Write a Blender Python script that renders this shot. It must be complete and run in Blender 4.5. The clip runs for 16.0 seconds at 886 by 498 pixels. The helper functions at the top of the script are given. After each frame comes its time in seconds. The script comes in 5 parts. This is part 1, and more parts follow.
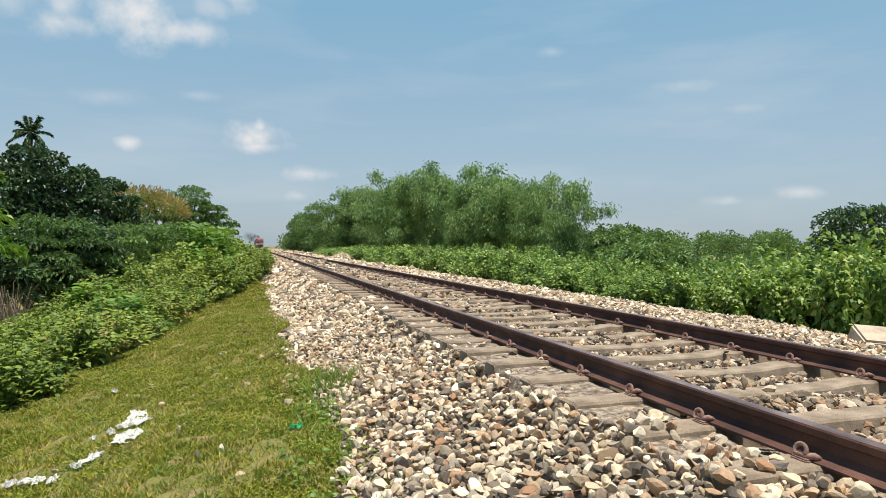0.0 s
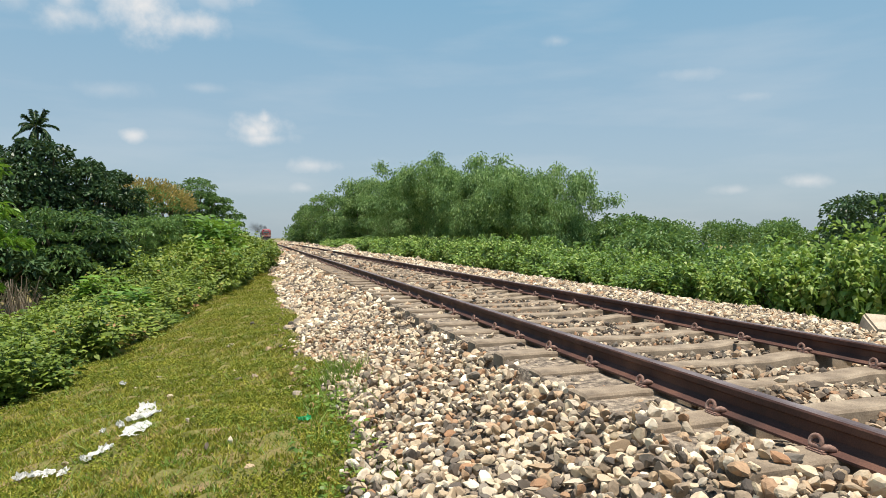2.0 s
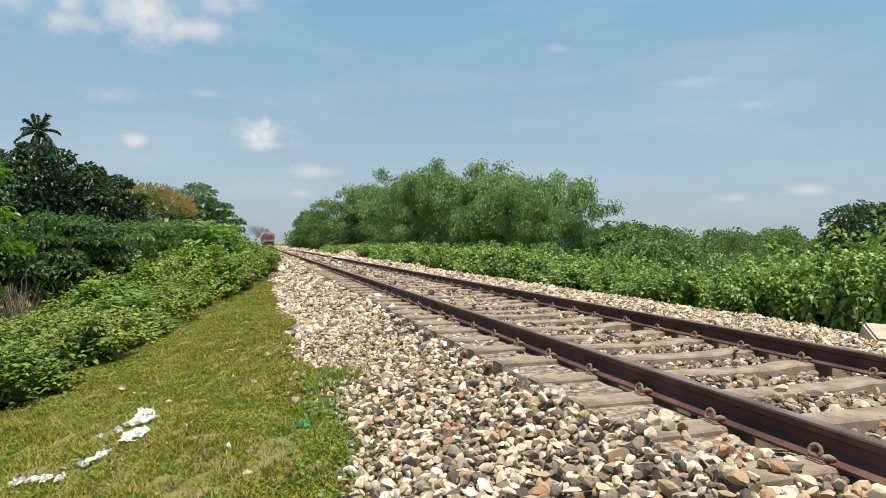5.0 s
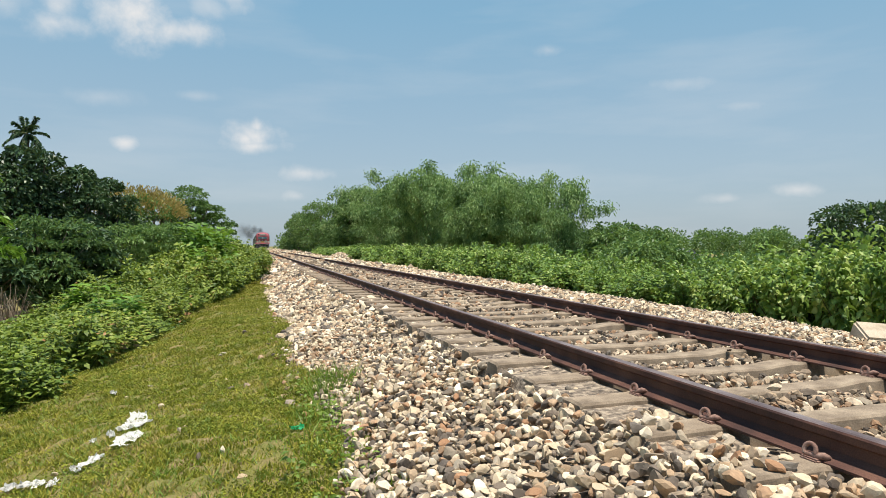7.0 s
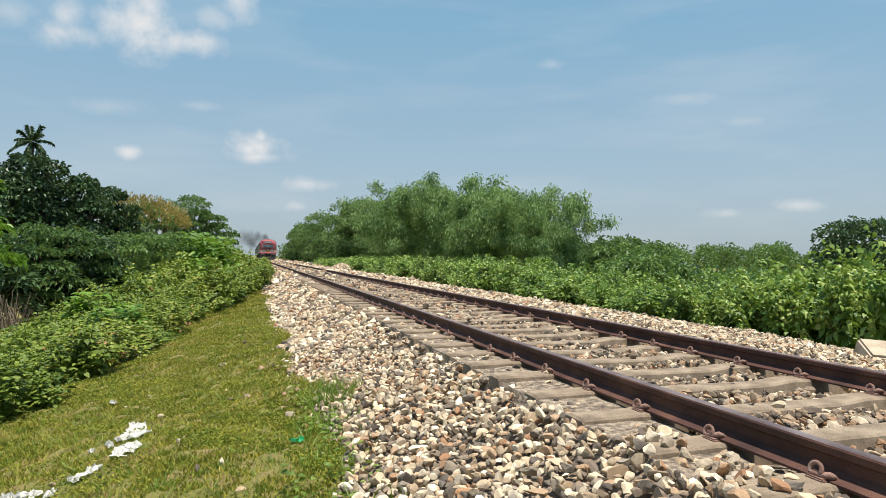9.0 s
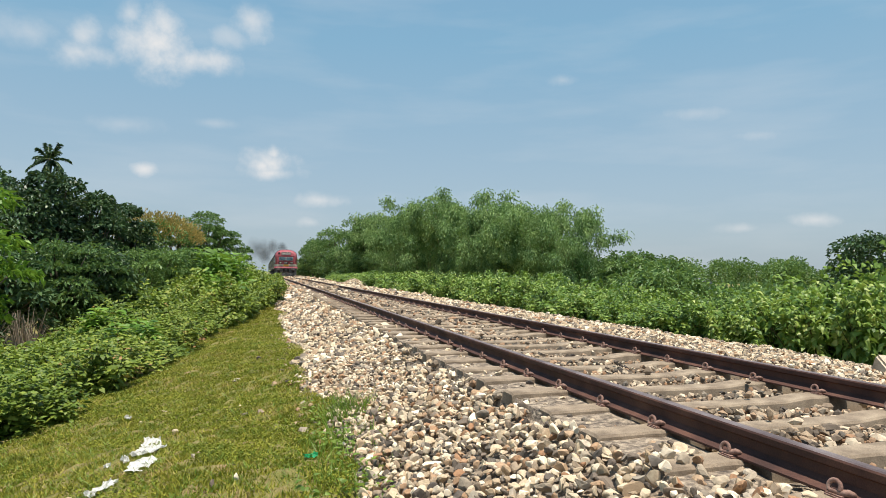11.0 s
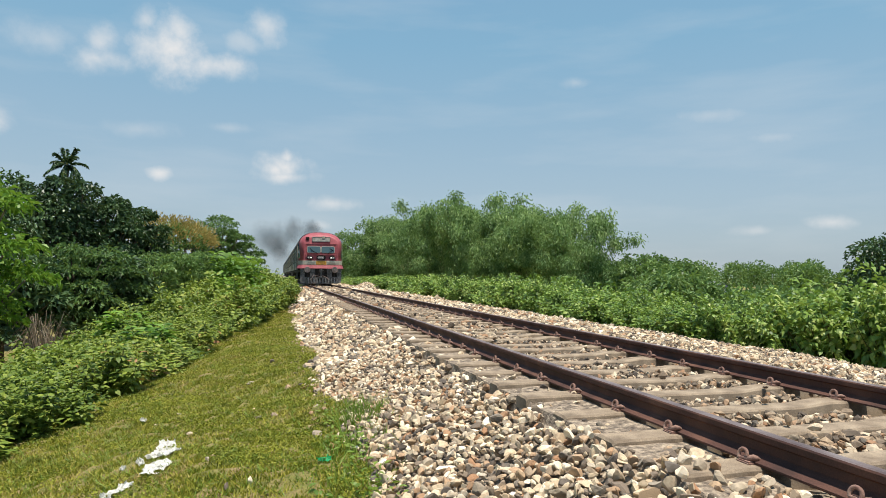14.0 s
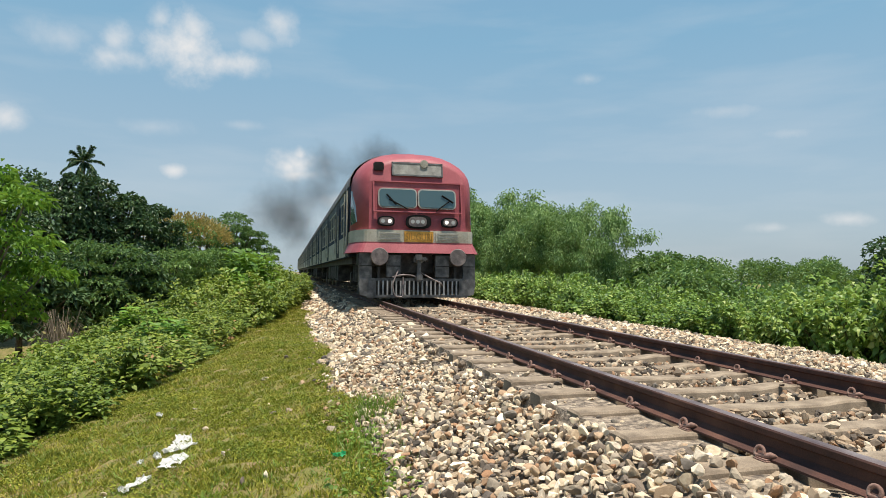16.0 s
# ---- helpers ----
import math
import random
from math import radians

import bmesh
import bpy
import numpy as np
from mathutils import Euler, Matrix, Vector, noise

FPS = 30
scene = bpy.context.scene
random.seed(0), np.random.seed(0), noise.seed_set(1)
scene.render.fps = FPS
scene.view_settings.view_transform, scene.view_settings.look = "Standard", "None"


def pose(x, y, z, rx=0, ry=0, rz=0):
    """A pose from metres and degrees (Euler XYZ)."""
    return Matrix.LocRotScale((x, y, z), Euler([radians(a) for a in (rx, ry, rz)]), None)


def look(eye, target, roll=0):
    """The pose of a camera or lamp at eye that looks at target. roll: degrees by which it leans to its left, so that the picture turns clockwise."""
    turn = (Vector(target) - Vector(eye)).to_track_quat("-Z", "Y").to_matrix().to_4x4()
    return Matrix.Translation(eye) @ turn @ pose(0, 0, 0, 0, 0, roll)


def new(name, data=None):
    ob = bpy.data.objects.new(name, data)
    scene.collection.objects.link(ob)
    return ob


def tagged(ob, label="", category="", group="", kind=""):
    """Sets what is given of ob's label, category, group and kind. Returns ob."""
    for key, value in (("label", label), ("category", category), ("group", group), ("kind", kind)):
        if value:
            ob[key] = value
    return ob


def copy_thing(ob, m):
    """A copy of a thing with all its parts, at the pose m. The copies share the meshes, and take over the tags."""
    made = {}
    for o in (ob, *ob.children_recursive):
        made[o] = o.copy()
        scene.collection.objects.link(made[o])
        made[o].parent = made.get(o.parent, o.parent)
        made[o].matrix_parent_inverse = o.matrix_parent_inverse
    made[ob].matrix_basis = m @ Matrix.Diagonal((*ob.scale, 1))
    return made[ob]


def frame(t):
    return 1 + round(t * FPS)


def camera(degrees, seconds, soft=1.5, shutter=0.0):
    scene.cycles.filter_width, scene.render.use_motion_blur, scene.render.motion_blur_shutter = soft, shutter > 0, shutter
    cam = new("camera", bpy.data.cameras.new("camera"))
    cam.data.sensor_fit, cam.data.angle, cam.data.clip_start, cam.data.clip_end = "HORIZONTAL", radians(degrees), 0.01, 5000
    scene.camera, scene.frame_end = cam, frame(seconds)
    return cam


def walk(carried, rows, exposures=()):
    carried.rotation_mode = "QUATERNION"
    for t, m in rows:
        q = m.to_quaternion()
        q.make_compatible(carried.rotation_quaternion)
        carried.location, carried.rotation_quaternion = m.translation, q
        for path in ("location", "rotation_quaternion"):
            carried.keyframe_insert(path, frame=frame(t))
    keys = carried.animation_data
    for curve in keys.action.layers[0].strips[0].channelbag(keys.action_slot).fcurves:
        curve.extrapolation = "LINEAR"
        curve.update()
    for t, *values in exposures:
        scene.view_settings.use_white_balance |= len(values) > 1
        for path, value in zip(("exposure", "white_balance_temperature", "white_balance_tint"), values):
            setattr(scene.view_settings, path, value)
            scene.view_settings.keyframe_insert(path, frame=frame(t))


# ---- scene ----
cam = camera(69.0, 16.0, soft=0.5)
PATH = [
    (0, (-3.060, 0.250, 0.850), (-2.4905, 2.1672, 0.8425), 0.24),
    (0.5, (-3.065, 0.261, 0.845), (-2.4843, 2.1745, 0.7988), 0.25),
    (1, (-3.078, 0.259, 0.849), (-2.5045, 2.1751, 0.8129), -0.42),
    (1.5, (-3.068, 0.268, 0.849), (-2.5207, 2.1913, 0.8094), -0.68),
    (2, (-3.066, 0.285, 0.851), (-2.5131, 2.2065, 0.8150), -0.09),
    (2.5, (-3.067, 0.283, 0.850), (-2.5063, 2.2023, 0.8024), -0.03),
    (3, (-3.068, 0.277, 0.856), (-2.4975, 2.1938, 0.8318), -0.15),
    (3.5, (-3.058, 0.279, 0.858), (-2.4967, 2.1985, 0.8360), -0.48),
    (4, (-3.062, 0.277, 0.859), (-2.4876, 2.1931, 0.8527), 0.02),
    (4.2, (-3.063, 0.277, 0.854), (-2.5075, 2.1979, 0.8384), 0.14),
    (6.3, (-3.072, 0.294, 0.853), (-2.5197, 2.2157, 0.8379), 0.44),
    (6.5, (-3.080, 0.293, 0.853), (-2.5302, 2.2158, 0.8500), 0.84),
    (7, (-3.076, 0.289, 0.852), (-2.5004, 2.2041, 0.8412), -0.05),
    (7.5, (-3.077, 0.287, 0.849), (-2.4821, 2.1966, 0.8447), 0.25),
    (8, (-3.078, 0.300, 0.856), (-2.4912, 2.2117, 0.8712), 0.05),
    (8.5, (-3.077, 0.304, 0.856), (-2.4999, 2.2193, 0.8800), 0.35),
    (10.8, (-3.100, 0.281, 0.856), (-2.5454, 2.2018, 0.9194), 0.77),
    (11, (-3.096, 0.283, 0.857), (-2.5613, 2.2087, 0.9310), 0.47),
    (11.5, (-3.106, 0.283, 0.860), (-2.5742, 2.2094, 0.9417), -0.07),
    (12, (-3.103, 0.269, 0.863), (-2.5639, 2.1924, 0.9684), 0.30),
    (12.5, (-3.095, 0.287, 0.860), (-2.5570, 2.2112, 0.9436), 0.34),
    (13, (-3.098, 0.285, 0.862), (-2.5819, 2.2146, 0.9588), 0.17),
    (13.5, (-3.099, 0.288, 0.862), (-2.6098, 2.2253, 0.9513), 0.12),
    (14, (-3.098, 0.294, 0.859), (-2.6011, 2.2297, 0.9426), 0.45),
    (14.5, (-3.109, 0.296, 0.855), (-2.6319, 2.2358, 0.9543), 0.48),
    (15, (-3.103, 0.297, 0.861), (-2.6631, 2.2466, 0.9365), 0.45),
    (15.5, (-3.105, 0.305, 0.855), (-2.6303, 2.2456, 0.9349), 0.45),
    (16, (-3.111, 0.293, 0.856), (-2.6510, 2.2385, 0.9296), 0.53),
]
walk(cam, [(t, look(eye, target, lean)) for t, eye, target, lean in PATH])

# ---- world, sun, exposure ----
SUN_DIR = Vector((0.09, -0.14, 0.985)).normalized()
scene.view_settings.exposure = 0.45


def ramp_set(node, stops):
    els = node.color_ramp.elements
    while len(els) < len(stops):
        els.new(0.5)
    for e, (p, c) in zip(els, stops):
        e.position, e.color = p, (*c, 1)


def make_world():
    w = bpy.data.worlds.new("sky_world")
    w.use_nodes = True
    scene.world = w
    nt = w.node_tree
    nt.nodes.clear()
    n, l = nt.nodes.new, nt.links.new
    out, bg = n("ShaderNodeOutputWorld"), n("ShaderNodeBackground")
    sky = n("ShaderNodeTexSky")
    sky.sky_type, sky.sun_disc = "NISHITA", False
    sky.sun_elevation = math.asin(SUN_DIR.z)
    sky.sun_rotation = math.atan2(SUN_DIR.x, SUN_DIR.y)
    sky.air_density, sky.dust_density, sky.ozone_density = 1.0, 1.5, 0.5
    bg.inputs["Strength"].default_value = SKY_STRENGTH
    co = n("ShaderNodeTexCoord")
    big = n("ShaderNodeTexNoise")
    big.inputs["Scale"].default_value, big.inputs["Detail"].default_value = 17.0, 9.0
    big.inputs["Roughness"].default_value = 0.6
    l(co.outputs["Generated"], big.inputs["Vector"])
    total = None

    def math_node(op, a, b=None, clamp=False):
        m = n("ShaderNodeMath")
        m.operation, m.use_clamp = op, clamp
        for i, v in enumerate((a, b)):
            if v is None:
                continue
            if isinstance(v, (int, float)):
                m.inputs[i].default_value = v
            else:
                l(v, m.inputs[i])
        return m.outputs[0]

    # each cloud: direction, half width, half height, density
    for c, sx, sz, dens in CLOUDS:
        sub = n("ShaderNodeVectorMath")
        sub.operation = "SUBTRACT"
        sub.inputs[1].default_value = Vector(c).normalized()
        l(co.outputs["Generated"], sub.inputs[0])
        mul = n("ShaderNodeVectorMath")
        mul.operation = "MULTIPLY"
        mul.inputs[1].default_value = (1 / sx, 1 / sx, 1 / sz)
        l(sub.outputs[0], mul.inputs[0])
        ln = n("ShaderNodeVectorMath")
        ln.operation = "LENGTH"
        l(mul.outputs[0], ln.inputs[0])
        near = math_node("SUBTRACT", 1.0, ln.outputs["Value"])
        ragged = math_node("MULTIPLY_ADD", big.outputs["Fac"], 2.2)
        ragged.node.inputs[2].default_value = -1.0
        body = math_node("ADD", near, ragged)
        mp = n("ShaderNodeMapRange")
        mp.interpolation_type = "SMOOTHSTEP"
        mp.inputs["From Min"].default_value, mp.inputs["From Max"].default_value = -0.15, 1.35
        mp.inputs["To Max"].default_value = dens * 1.15
        l(body, mp.inputs["Value"])
        total = mp.outputs[0] if total is None else math_node("MAXIMUM", total, mp.outputs[0])
    # thin high veil
    stretch = n("ShaderNodeMapping")
    stretch.inputs["Scale"].default_value = (1.3, 1.3, 7.0)
    l(co.outputs["Generated"], stretch.inputs["Vector"])
    veil = n("ShaderNodeTexNoise")
    veil.inputs["Scale"].default_value, veil.inputs["Detail"].default_value = 2.6, 6.0
    l(stretch.outputs[0], veil.inputs["Vector"])
    vm = n("ShaderNodeMapRange")
    vm.inputs["From Min"].default_value, vm.inputs["From Max"].default_value = 0.5, 0.8
    vm.inputs["To Max"].default_value = 0.2
    l(veil.outputs["Fac"], vm.inputs["Value"])
    total = math_node("MAXIMUM", total, vm.outputs[0], True)
    # humid air pales the low sky
    sep = n("ShaderNodeSeparateXYZ")
    l(co.outputs["Generated"], sep.inputs[0])
    air = n("ShaderNodeValToRGB")
    ramp_set(air, [(p, tuple(v / 8 for v in c)) for p, c in HAZE_COLOURS])
    l(sep.outputs["Z"], air.inputs["Fac"])
    air8 = n("ShaderNodeVectorMath")
    air8.operation = "SCALE"
    air8.inputs["Scale"].default_value = 8.0
    l(air.outputs["Color"], air8.inputs[0])
    hm = n("ShaderNodeMixRGB")
    hm.inputs[0].default_value = 0.8
    l(air8.outputs[0], hm.inputs[2])
    l(sky.outputs[0], hm.inputs[1])
    mix = n("ShaderNodeMixRGB")
    mix.inputs[2].default_value = (*CLOUD_COLOUR, 1)
    l(total, mix.inputs[0])
    l(hm.outputs[0], mix.inputs[1])
    l(mix.outputs[0], bg.inputs["Color"])
    l(bg.outputs[0], out.inputs["Surface"])


SKY_STRENGTH = 0.09
HAZE_COLOURS = [(0.0, (3.55, 4.3, 4.85)), (0.12, (3.15, 4.3, 5.2)), (0.34, (2.0, 3.85, 5.3)), (1.0, (1.0, 2.3, 4.4))]
CLOUD_COLOUR = (6.6, 6.6, 6.6)
CLOUDS = [
    ((-0.238, 0.929, 0.284), 0.05, 0.022, 0.72),
    ((-0.231, 0.924, 0.304), 0.028, 0.026, 0.6),
    ((-0.288, 0.91, 0.297), 0.05, 0.022, 0.35),
    ((-0.145, 0.94, 0.31), 0.062, 0.040, 0.95),
    ((-0.134, 0.934, 0.33), 0.026, 0.026, 0.8),
    ((-0.09, 0.951, 0.294), 0.055, 0.024, 0.85),
    ((-0.178, 0.923, 0.34), 0.02, 0.022, 0.6),
    ((-0.023, 0.936, 0.352), 0.034, 0.03, 0.6),
    ((-0.052, 0.943, 0.329), 0.035, 0.02, 0.4),
    ((0.009, 0.987, 0.146), 0.052, 0.014, 0.85),
    ((-0.003, 0.987, 0.156), 0.03, 0.022, 0.95),
    ((0.009, 0.987, 0.16), 0.042, 0.027, 1.0),
    ((0.012, 0.985, 0.174), 0.016, 0.016, 0.9),
    ((-0.163, 0.976, 0.142), 0.022, 0.012, 0.8),
    ((-0.355, 0.915, 0.193), 0.026, 0.018, 0.7),
    ((-0.19, 0.961, 0.199), 0.05, 0.012, 0.22),
    ((-0.071, 0.975, 0.212), 0.04, 0.008, 0.22),
    ((0.081, 0.991, 0.109), 0.045, 0.013, 0.6),
    ((0.065, 0.995, 0.075), 0.022, 0.01, 0.45),
    ((0.587, 0.776, 0.229), 0.05, 0.012, 0.26),
    ((0.654, 0.731, 0.193), 0.04, 0.01, 0.26),
    ((0.713, 0.697, 0.075), 0.032, 0.011, 0.55),
    ((0.42, 0.862, 0.286), 0.028, 0.01, 0.3),
    ((0.647, 0.759, 0.066), 0.03, 0.008, 0.35),
]
make_world()
sun = new("sun", bpy.data.lights.new("sun", "SUN"))
sun.data.energy, sun.data.angle, sun.data.color = 5.0, radians(0.55), (1.0, 0.925, 0.81)
sun.matrix_world = look(SUN_DIR * 50, (0, 0, 0))

# ---- materials ----


def surface(name, stops, scale=8.0, rough=0.8, metal=0.0, fine=90.0, bump=0.3, bump_dist=0.004, source="noise",
            detail=6.0, spread=0.35, spec=0.4):
    """Two-scale procedural surface: broad colour drift through a ramp, fine grain, and relief."""
    m = bpy.data.materials.new(name)
    m.use_nodes = True
    nt = m.node_tree
    n, l = nt.nodes.new, nt.links.new
    b = nt.nodes["Principled BSDF"]
    b.inputs["Roughness"].default_value, b.inputs["Metallic"].default_value = rough, metal
    b.inputs["Specular IOR Level"].default_value = spec
    geo, co = n("ShaderNodeNewGeometry"), n("ShaderNodeTexCoord")
    ramp = n("ShaderNodeValToRGB")
    ramp_set(ramp, stops)
    broad, grain = n("ShaderNodeTexNoise"), n("ShaderNodeTexNoise")
    broad.inputs["Scale"].default_value, broad.inputs["Detail"].default_value = scale, detail
    grain.inputs["Scale"].default_value, grain.inputs["Detail"].default_value = fine, 4.0
    for t in (broad, grain):
        l(co.outputs["Object"], t.inputs["Vector"])
    if source == "noise":
        mp = n("ShaderNodeMapRange")
        mp.inputs["From Min"].default_value, mp.inputs["From Max"].default_value = 0.5 - spread / 2, 0.5 + spread / 2
        l(broad.outputs["Fac"], mp.inputs["Value"])
        l(mp.outputs[0], ramp.inputs["Fac"])
    elif source == "island":
        l(geo.outputs["Random Per Island"], ramp.inputs["Fac"])
    elif source == "object":
        oi = n("ShaderNodeObjectInfo")
        l(oi.outputs["Random"], ramp.inputs["Fac"])
    ov = n("ShaderNodeMixRGB")
    ov.blend_type = "OVERLAY"
    ov.inputs[0].default_value = 0.45
    l(ramp.outputs["Color"], ov.inputs[1])
    gm = n("ShaderNodeMapRange")
    gm.inputs["From Min"].default_value, gm.inputs["From Max"].default_value = 0.3, 0.7
    gm.inputs["To Min"].default_value, gm.inputs["To Max"].default_value = 0.25, 0.75
    l((grain if source == "noise" else broad).outputs["Fac"], gm.inputs["Value"])
    l(gm.outputs[0], ov.inputs[2])
    l(ov.outputs[0], b.inputs["Base Color"])
    if bump:
        bp = n("ShaderNodeBump")
        bp.inputs["Strength"].default_value, bp.inputs["Distance"].default_value = bump, bump_dist
        l(grain.outputs["Fac"], bp.inputs["Height"])
        l(bp.outputs[0], b.inputs["Normal"])
    return m


def leafy(name, stops, rough=0.5, trans=0.3, glow=(0.30, 0.42, 0.05), patch=0.9, swing=1.1, spec=0.42):
    """Leaf material: each leaf its own shade, light passing through the blade."""
    m = bpy.data.materials.new(name)
    m.use_nodes = True
    nt = m.node_tree
    n, l = nt.nodes.new, nt.links.new
    b, out = nt.nodes["Principled BSDF"], nt.nodes["Material Output"]
    b.inputs["Roughness"].default_value = rough
    b.inputs["Specular IOR Level"].default_value = spec
    geo, ramp = n("ShaderNodeNewGeometry"), n("ShaderNodeValToRGB")
    ramp_set(ramp, stops)
    co, nz = n("ShaderNodeTexCoord"), n("ShaderNodeTexNoise")
    nz.inputs["Scale"].default_value, nz.inputs["Detail"].default_value = patch, 5.0
    l(co.outputs["Object"], nz.inputs["Vector"])
    mx = n("ShaderNodeMath")
    mx.operation = "MULTIPLY_ADD"
    l(geo.outputs["Random Per Island"], mx.inputs[0])
    mx.inputs[1].default_value = 0.62
    dr = n("ShaderNodeMath")
    dr.operation = "MULTIPLY_ADD"
    l(nz.outputs["Fac"], dr.inputs[0])
    dr.inputs[1].default_value, dr.inputs[2].default_value = swing, 0.02 - swing / 2
    own = n("ShaderNodeObjectInfo")
    sh = n("ShaderNodeMath")
    sh.operation = "MULTIPLY_ADD"
    l(own.outputs["Random"], sh.inputs[0])
    sh.inputs[1].default_value = 0.34
    l(dr.outputs[0], sh.inputs[2])
    l(sh.outputs[0], mx.inputs[2])
    l(mx.outputs[0], ramp.inputs["Fac"])
    l(ramp.outputs["Color"], b.inputs["Base Color"])
    tr = n("ShaderNodeBsdfTranslucent")
    mul = n("ShaderNodeMixRGB")
    mul.inputs[0].default_value = 0.45
    mul.inputs[2].default_value = (*glow, 1)
    l(ramp.outputs["Color"], mul.inputs[1])
    l(mul.outputs[0], tr.inputs["Color"])
    ms = n("ShaderNodeMixShader")
    ms.inputs[0].default_value = trans
    l(b.outputs[0], ms.inputs[1])
    l(tr.outputs[0], ms.inputs[2])
    l(ms.outputs[0], out.inputs["Surface"])
    return m


M = {}
STONE = [(0.0, (0.085, 0.07, 0.058)), (0.14, (0.20, 0.155, 0.115)), (0.26, (0.42, 0.31, 0.195)), (0.36, (0.31, 0.165, 0.085)),
         (0.45, (0.48, 0.375, 0.25)), (0.64, (0.64, 0.515, 0.355)), (0.82, (0.12, 0.102, 0.085)), (0.91, (0.78, 0.66, 0.49))]
M["stones"] = surface("ballast_stone", STONE, scale=45, rough=0.85, fine=160, bump=0.5, bump_dist=0.003, source="island")
M["stone"] = surface("loose_stone", STONE, scale=45, rough=0.85, fine=160, bump=0.5, bump_dist=0.003, source="object")
M["grimy_stones"] = surface("grimy_stone", [(0.0, (0.06, 0.05, 0.042)), (0.2, (0.16, 0.12, 0.085)), (0.42, (0.34, 0.255, 0.17)), (0.56, (0.27, 0.145, 0.075)), (0.72, (0.50, 0.40, 0.28)), (0.86, (0.09, 0.078, 0.066)), (0.93, (0.60, 0.49, 0.35))], scale=45, rough=0.85, fine=160, bump=0.5, bump_dist=0.003, source="island")
M["bed"] = surface("ballast_bed", [(0.0, (0.07, 0.055, 0.045)), (0.5, (0.22, 0.175, 0.13)), (1.0, (0.42, 0.34, 0.25))], scale=22, rough=0.95, fine=70, bump=0.8, bump_dist=0.02)
M["concrete"] = surface("weathered_concrete", [(0.0, (0.115, 0.084, 0.058)), (0.5, (0.235, 0.182, 0.128)), (1.0, (0.35, 0.28, 0.20))], scale=6, rough=0.9, fine=120, bump=0.4, spread=0.5)
M["block"] = surface("pale_block_concrete", [(0.0, (0.30, 0.235, 0.165)), (0.5, (0.44, 0.36, 0.265)), (1.0, (0.54, 0.46, 0.35))], scale=7, rough=0.9, fine=110, bump=0.5, spread=0.5)
M["rust"] = surface("rusty_rail", [(0.0, (0.05, 0.024, 0.019)), (0.5, (0.085, 0.038, 0.028)), (1.0, (0.14, 0.066, 0.044))], scale=3.5, rough=0.7, metal=0.15, fine=150, bump=0.25, bump_dist=0.001)
M["railhead"] = surface("worn_railhead", [(0.0, (0.15, 0.10, 0.09)), (0.6, (0.26, 0.19, 0.17)), (1.0, (0.34, 0.27, 0.25))], scale=5, rough=0.42, metal=0.6, fine=200, bump=0.1, bump_dist=0.001)
M["clip"] = surface("rusty_clip", [(0.0, (0.15, 0.08, 0.062)), (0.6, (0.27, 0.165, 0.13)), (1.0, (0.36, 0.25, 0.20))], scale=30, rough=0.75, metal=0.2, fine=200, bump=0.3, bump_dist=0.001)
M["soil"] = surface("embankment_soil", [(0.0, (0.06, 0.065, 0.014)), (0.4, (0.14, 0.135, 0.03)), (0.7, (0.20, 0.16, 0.06)), (1.0, (0.27, 0.175, 0.10))], scale=5.0, rough=0.95, fine=34, bump=0.8, bump_dist=0.03, spread=0.5)
M["grass"] = leafy("short_grass", [(0.0, (0.085, 0.095, 0.013)), (0.3, (0.185, 0.195, 0.024)), (0.55, (0.285, 0.275, 0.036)), (0.8, (0.345, 0.310, 0.055)), (1.0, (0.37, 0.27, 0.12))], trans=0.2, patch=3.2, swing=2.2, spec=0.2)
M["clover"] = leafy("low_clover", [(0.0, (0.085, 0.110, 0.012)), (0.5, (0.205, 0.225, 0.026)), (1.0, (0.34, 0.33, 0.05))], trans=0.2, patch=2.4, swing=1.8, spec=0.15)
M["weed"] = leafy("tall_weed", [(0.0, (0.090, 0.169, 0.022)), (0.5, (0.165, 0.260, 0.033)), (1.0, (0.255, 0.338, 0.055))], trans=0.35)
M["hedge"] = leafy("hedge_leaf", [(0.0, (0.034, 0.080, 0.018)), (0.35, (0.105, 0.195, 0.034)), (0.7, (0.215, 0.330, 0.060)), (1.0, (0.40, 0.47, 0.14))], rough=0.45, trans=0.26, patch=2.6, swing=1.9, spec=0.3)
M["slope_bush"] = leafy("slope_bush_leaf", [(0.0, (0.045, 0.092, 0.017)), (0.4, (0.120, 0.180, 0.024)), (0.75, (0.225, 0.285, 0.040)), (0.93, (0.32, 0.33, 0.06)), (1.0, (0.36, 0.19, 0.08))], rough=0.5, trans=0.22, patch=1.3, spec=0.3)
# dark, mid and bamboo leaf carry extra blue in their colour for haze
M["dark_leaf"] = leafy("dark_tree_leaf", [(0.0, (0.018, 0.045, 0.022)), (0.5, (0.048, 0.100, 0.040)), (1.0, (0.115, 0.190, 0.075))], rough=0.45, trans=0.1, spec=0.4)
M["mid_leaf"] = leafy("green_tree_leaf", [(0.0, (0.050, 0.105, 0.040)), (0.5, (0.115, 0.212, 0.064)), (1.0, (0.220, 0.330, 0.105))], trans=0.26, patch=0.7, swing=1.4)
M["light_leaf"] = leafy("bright_tree_leaf", [(0.0, (0.066, 0.154, 0.020)), (0.5, (0.143, 0.281, 0.029)), (1.0, (0.231, 0.385, 0.050))], trans=0.35)
M["flower"] = leafy("yellow_blossom", [(0.0, (0.30, 0.25, 0.07)), (0.5, (0.46, 0.36, 0.11)), (1.0, (0.56, 0.42, 0.16))], trans=0.15, glow=(0.4, 0.32, 0.1))
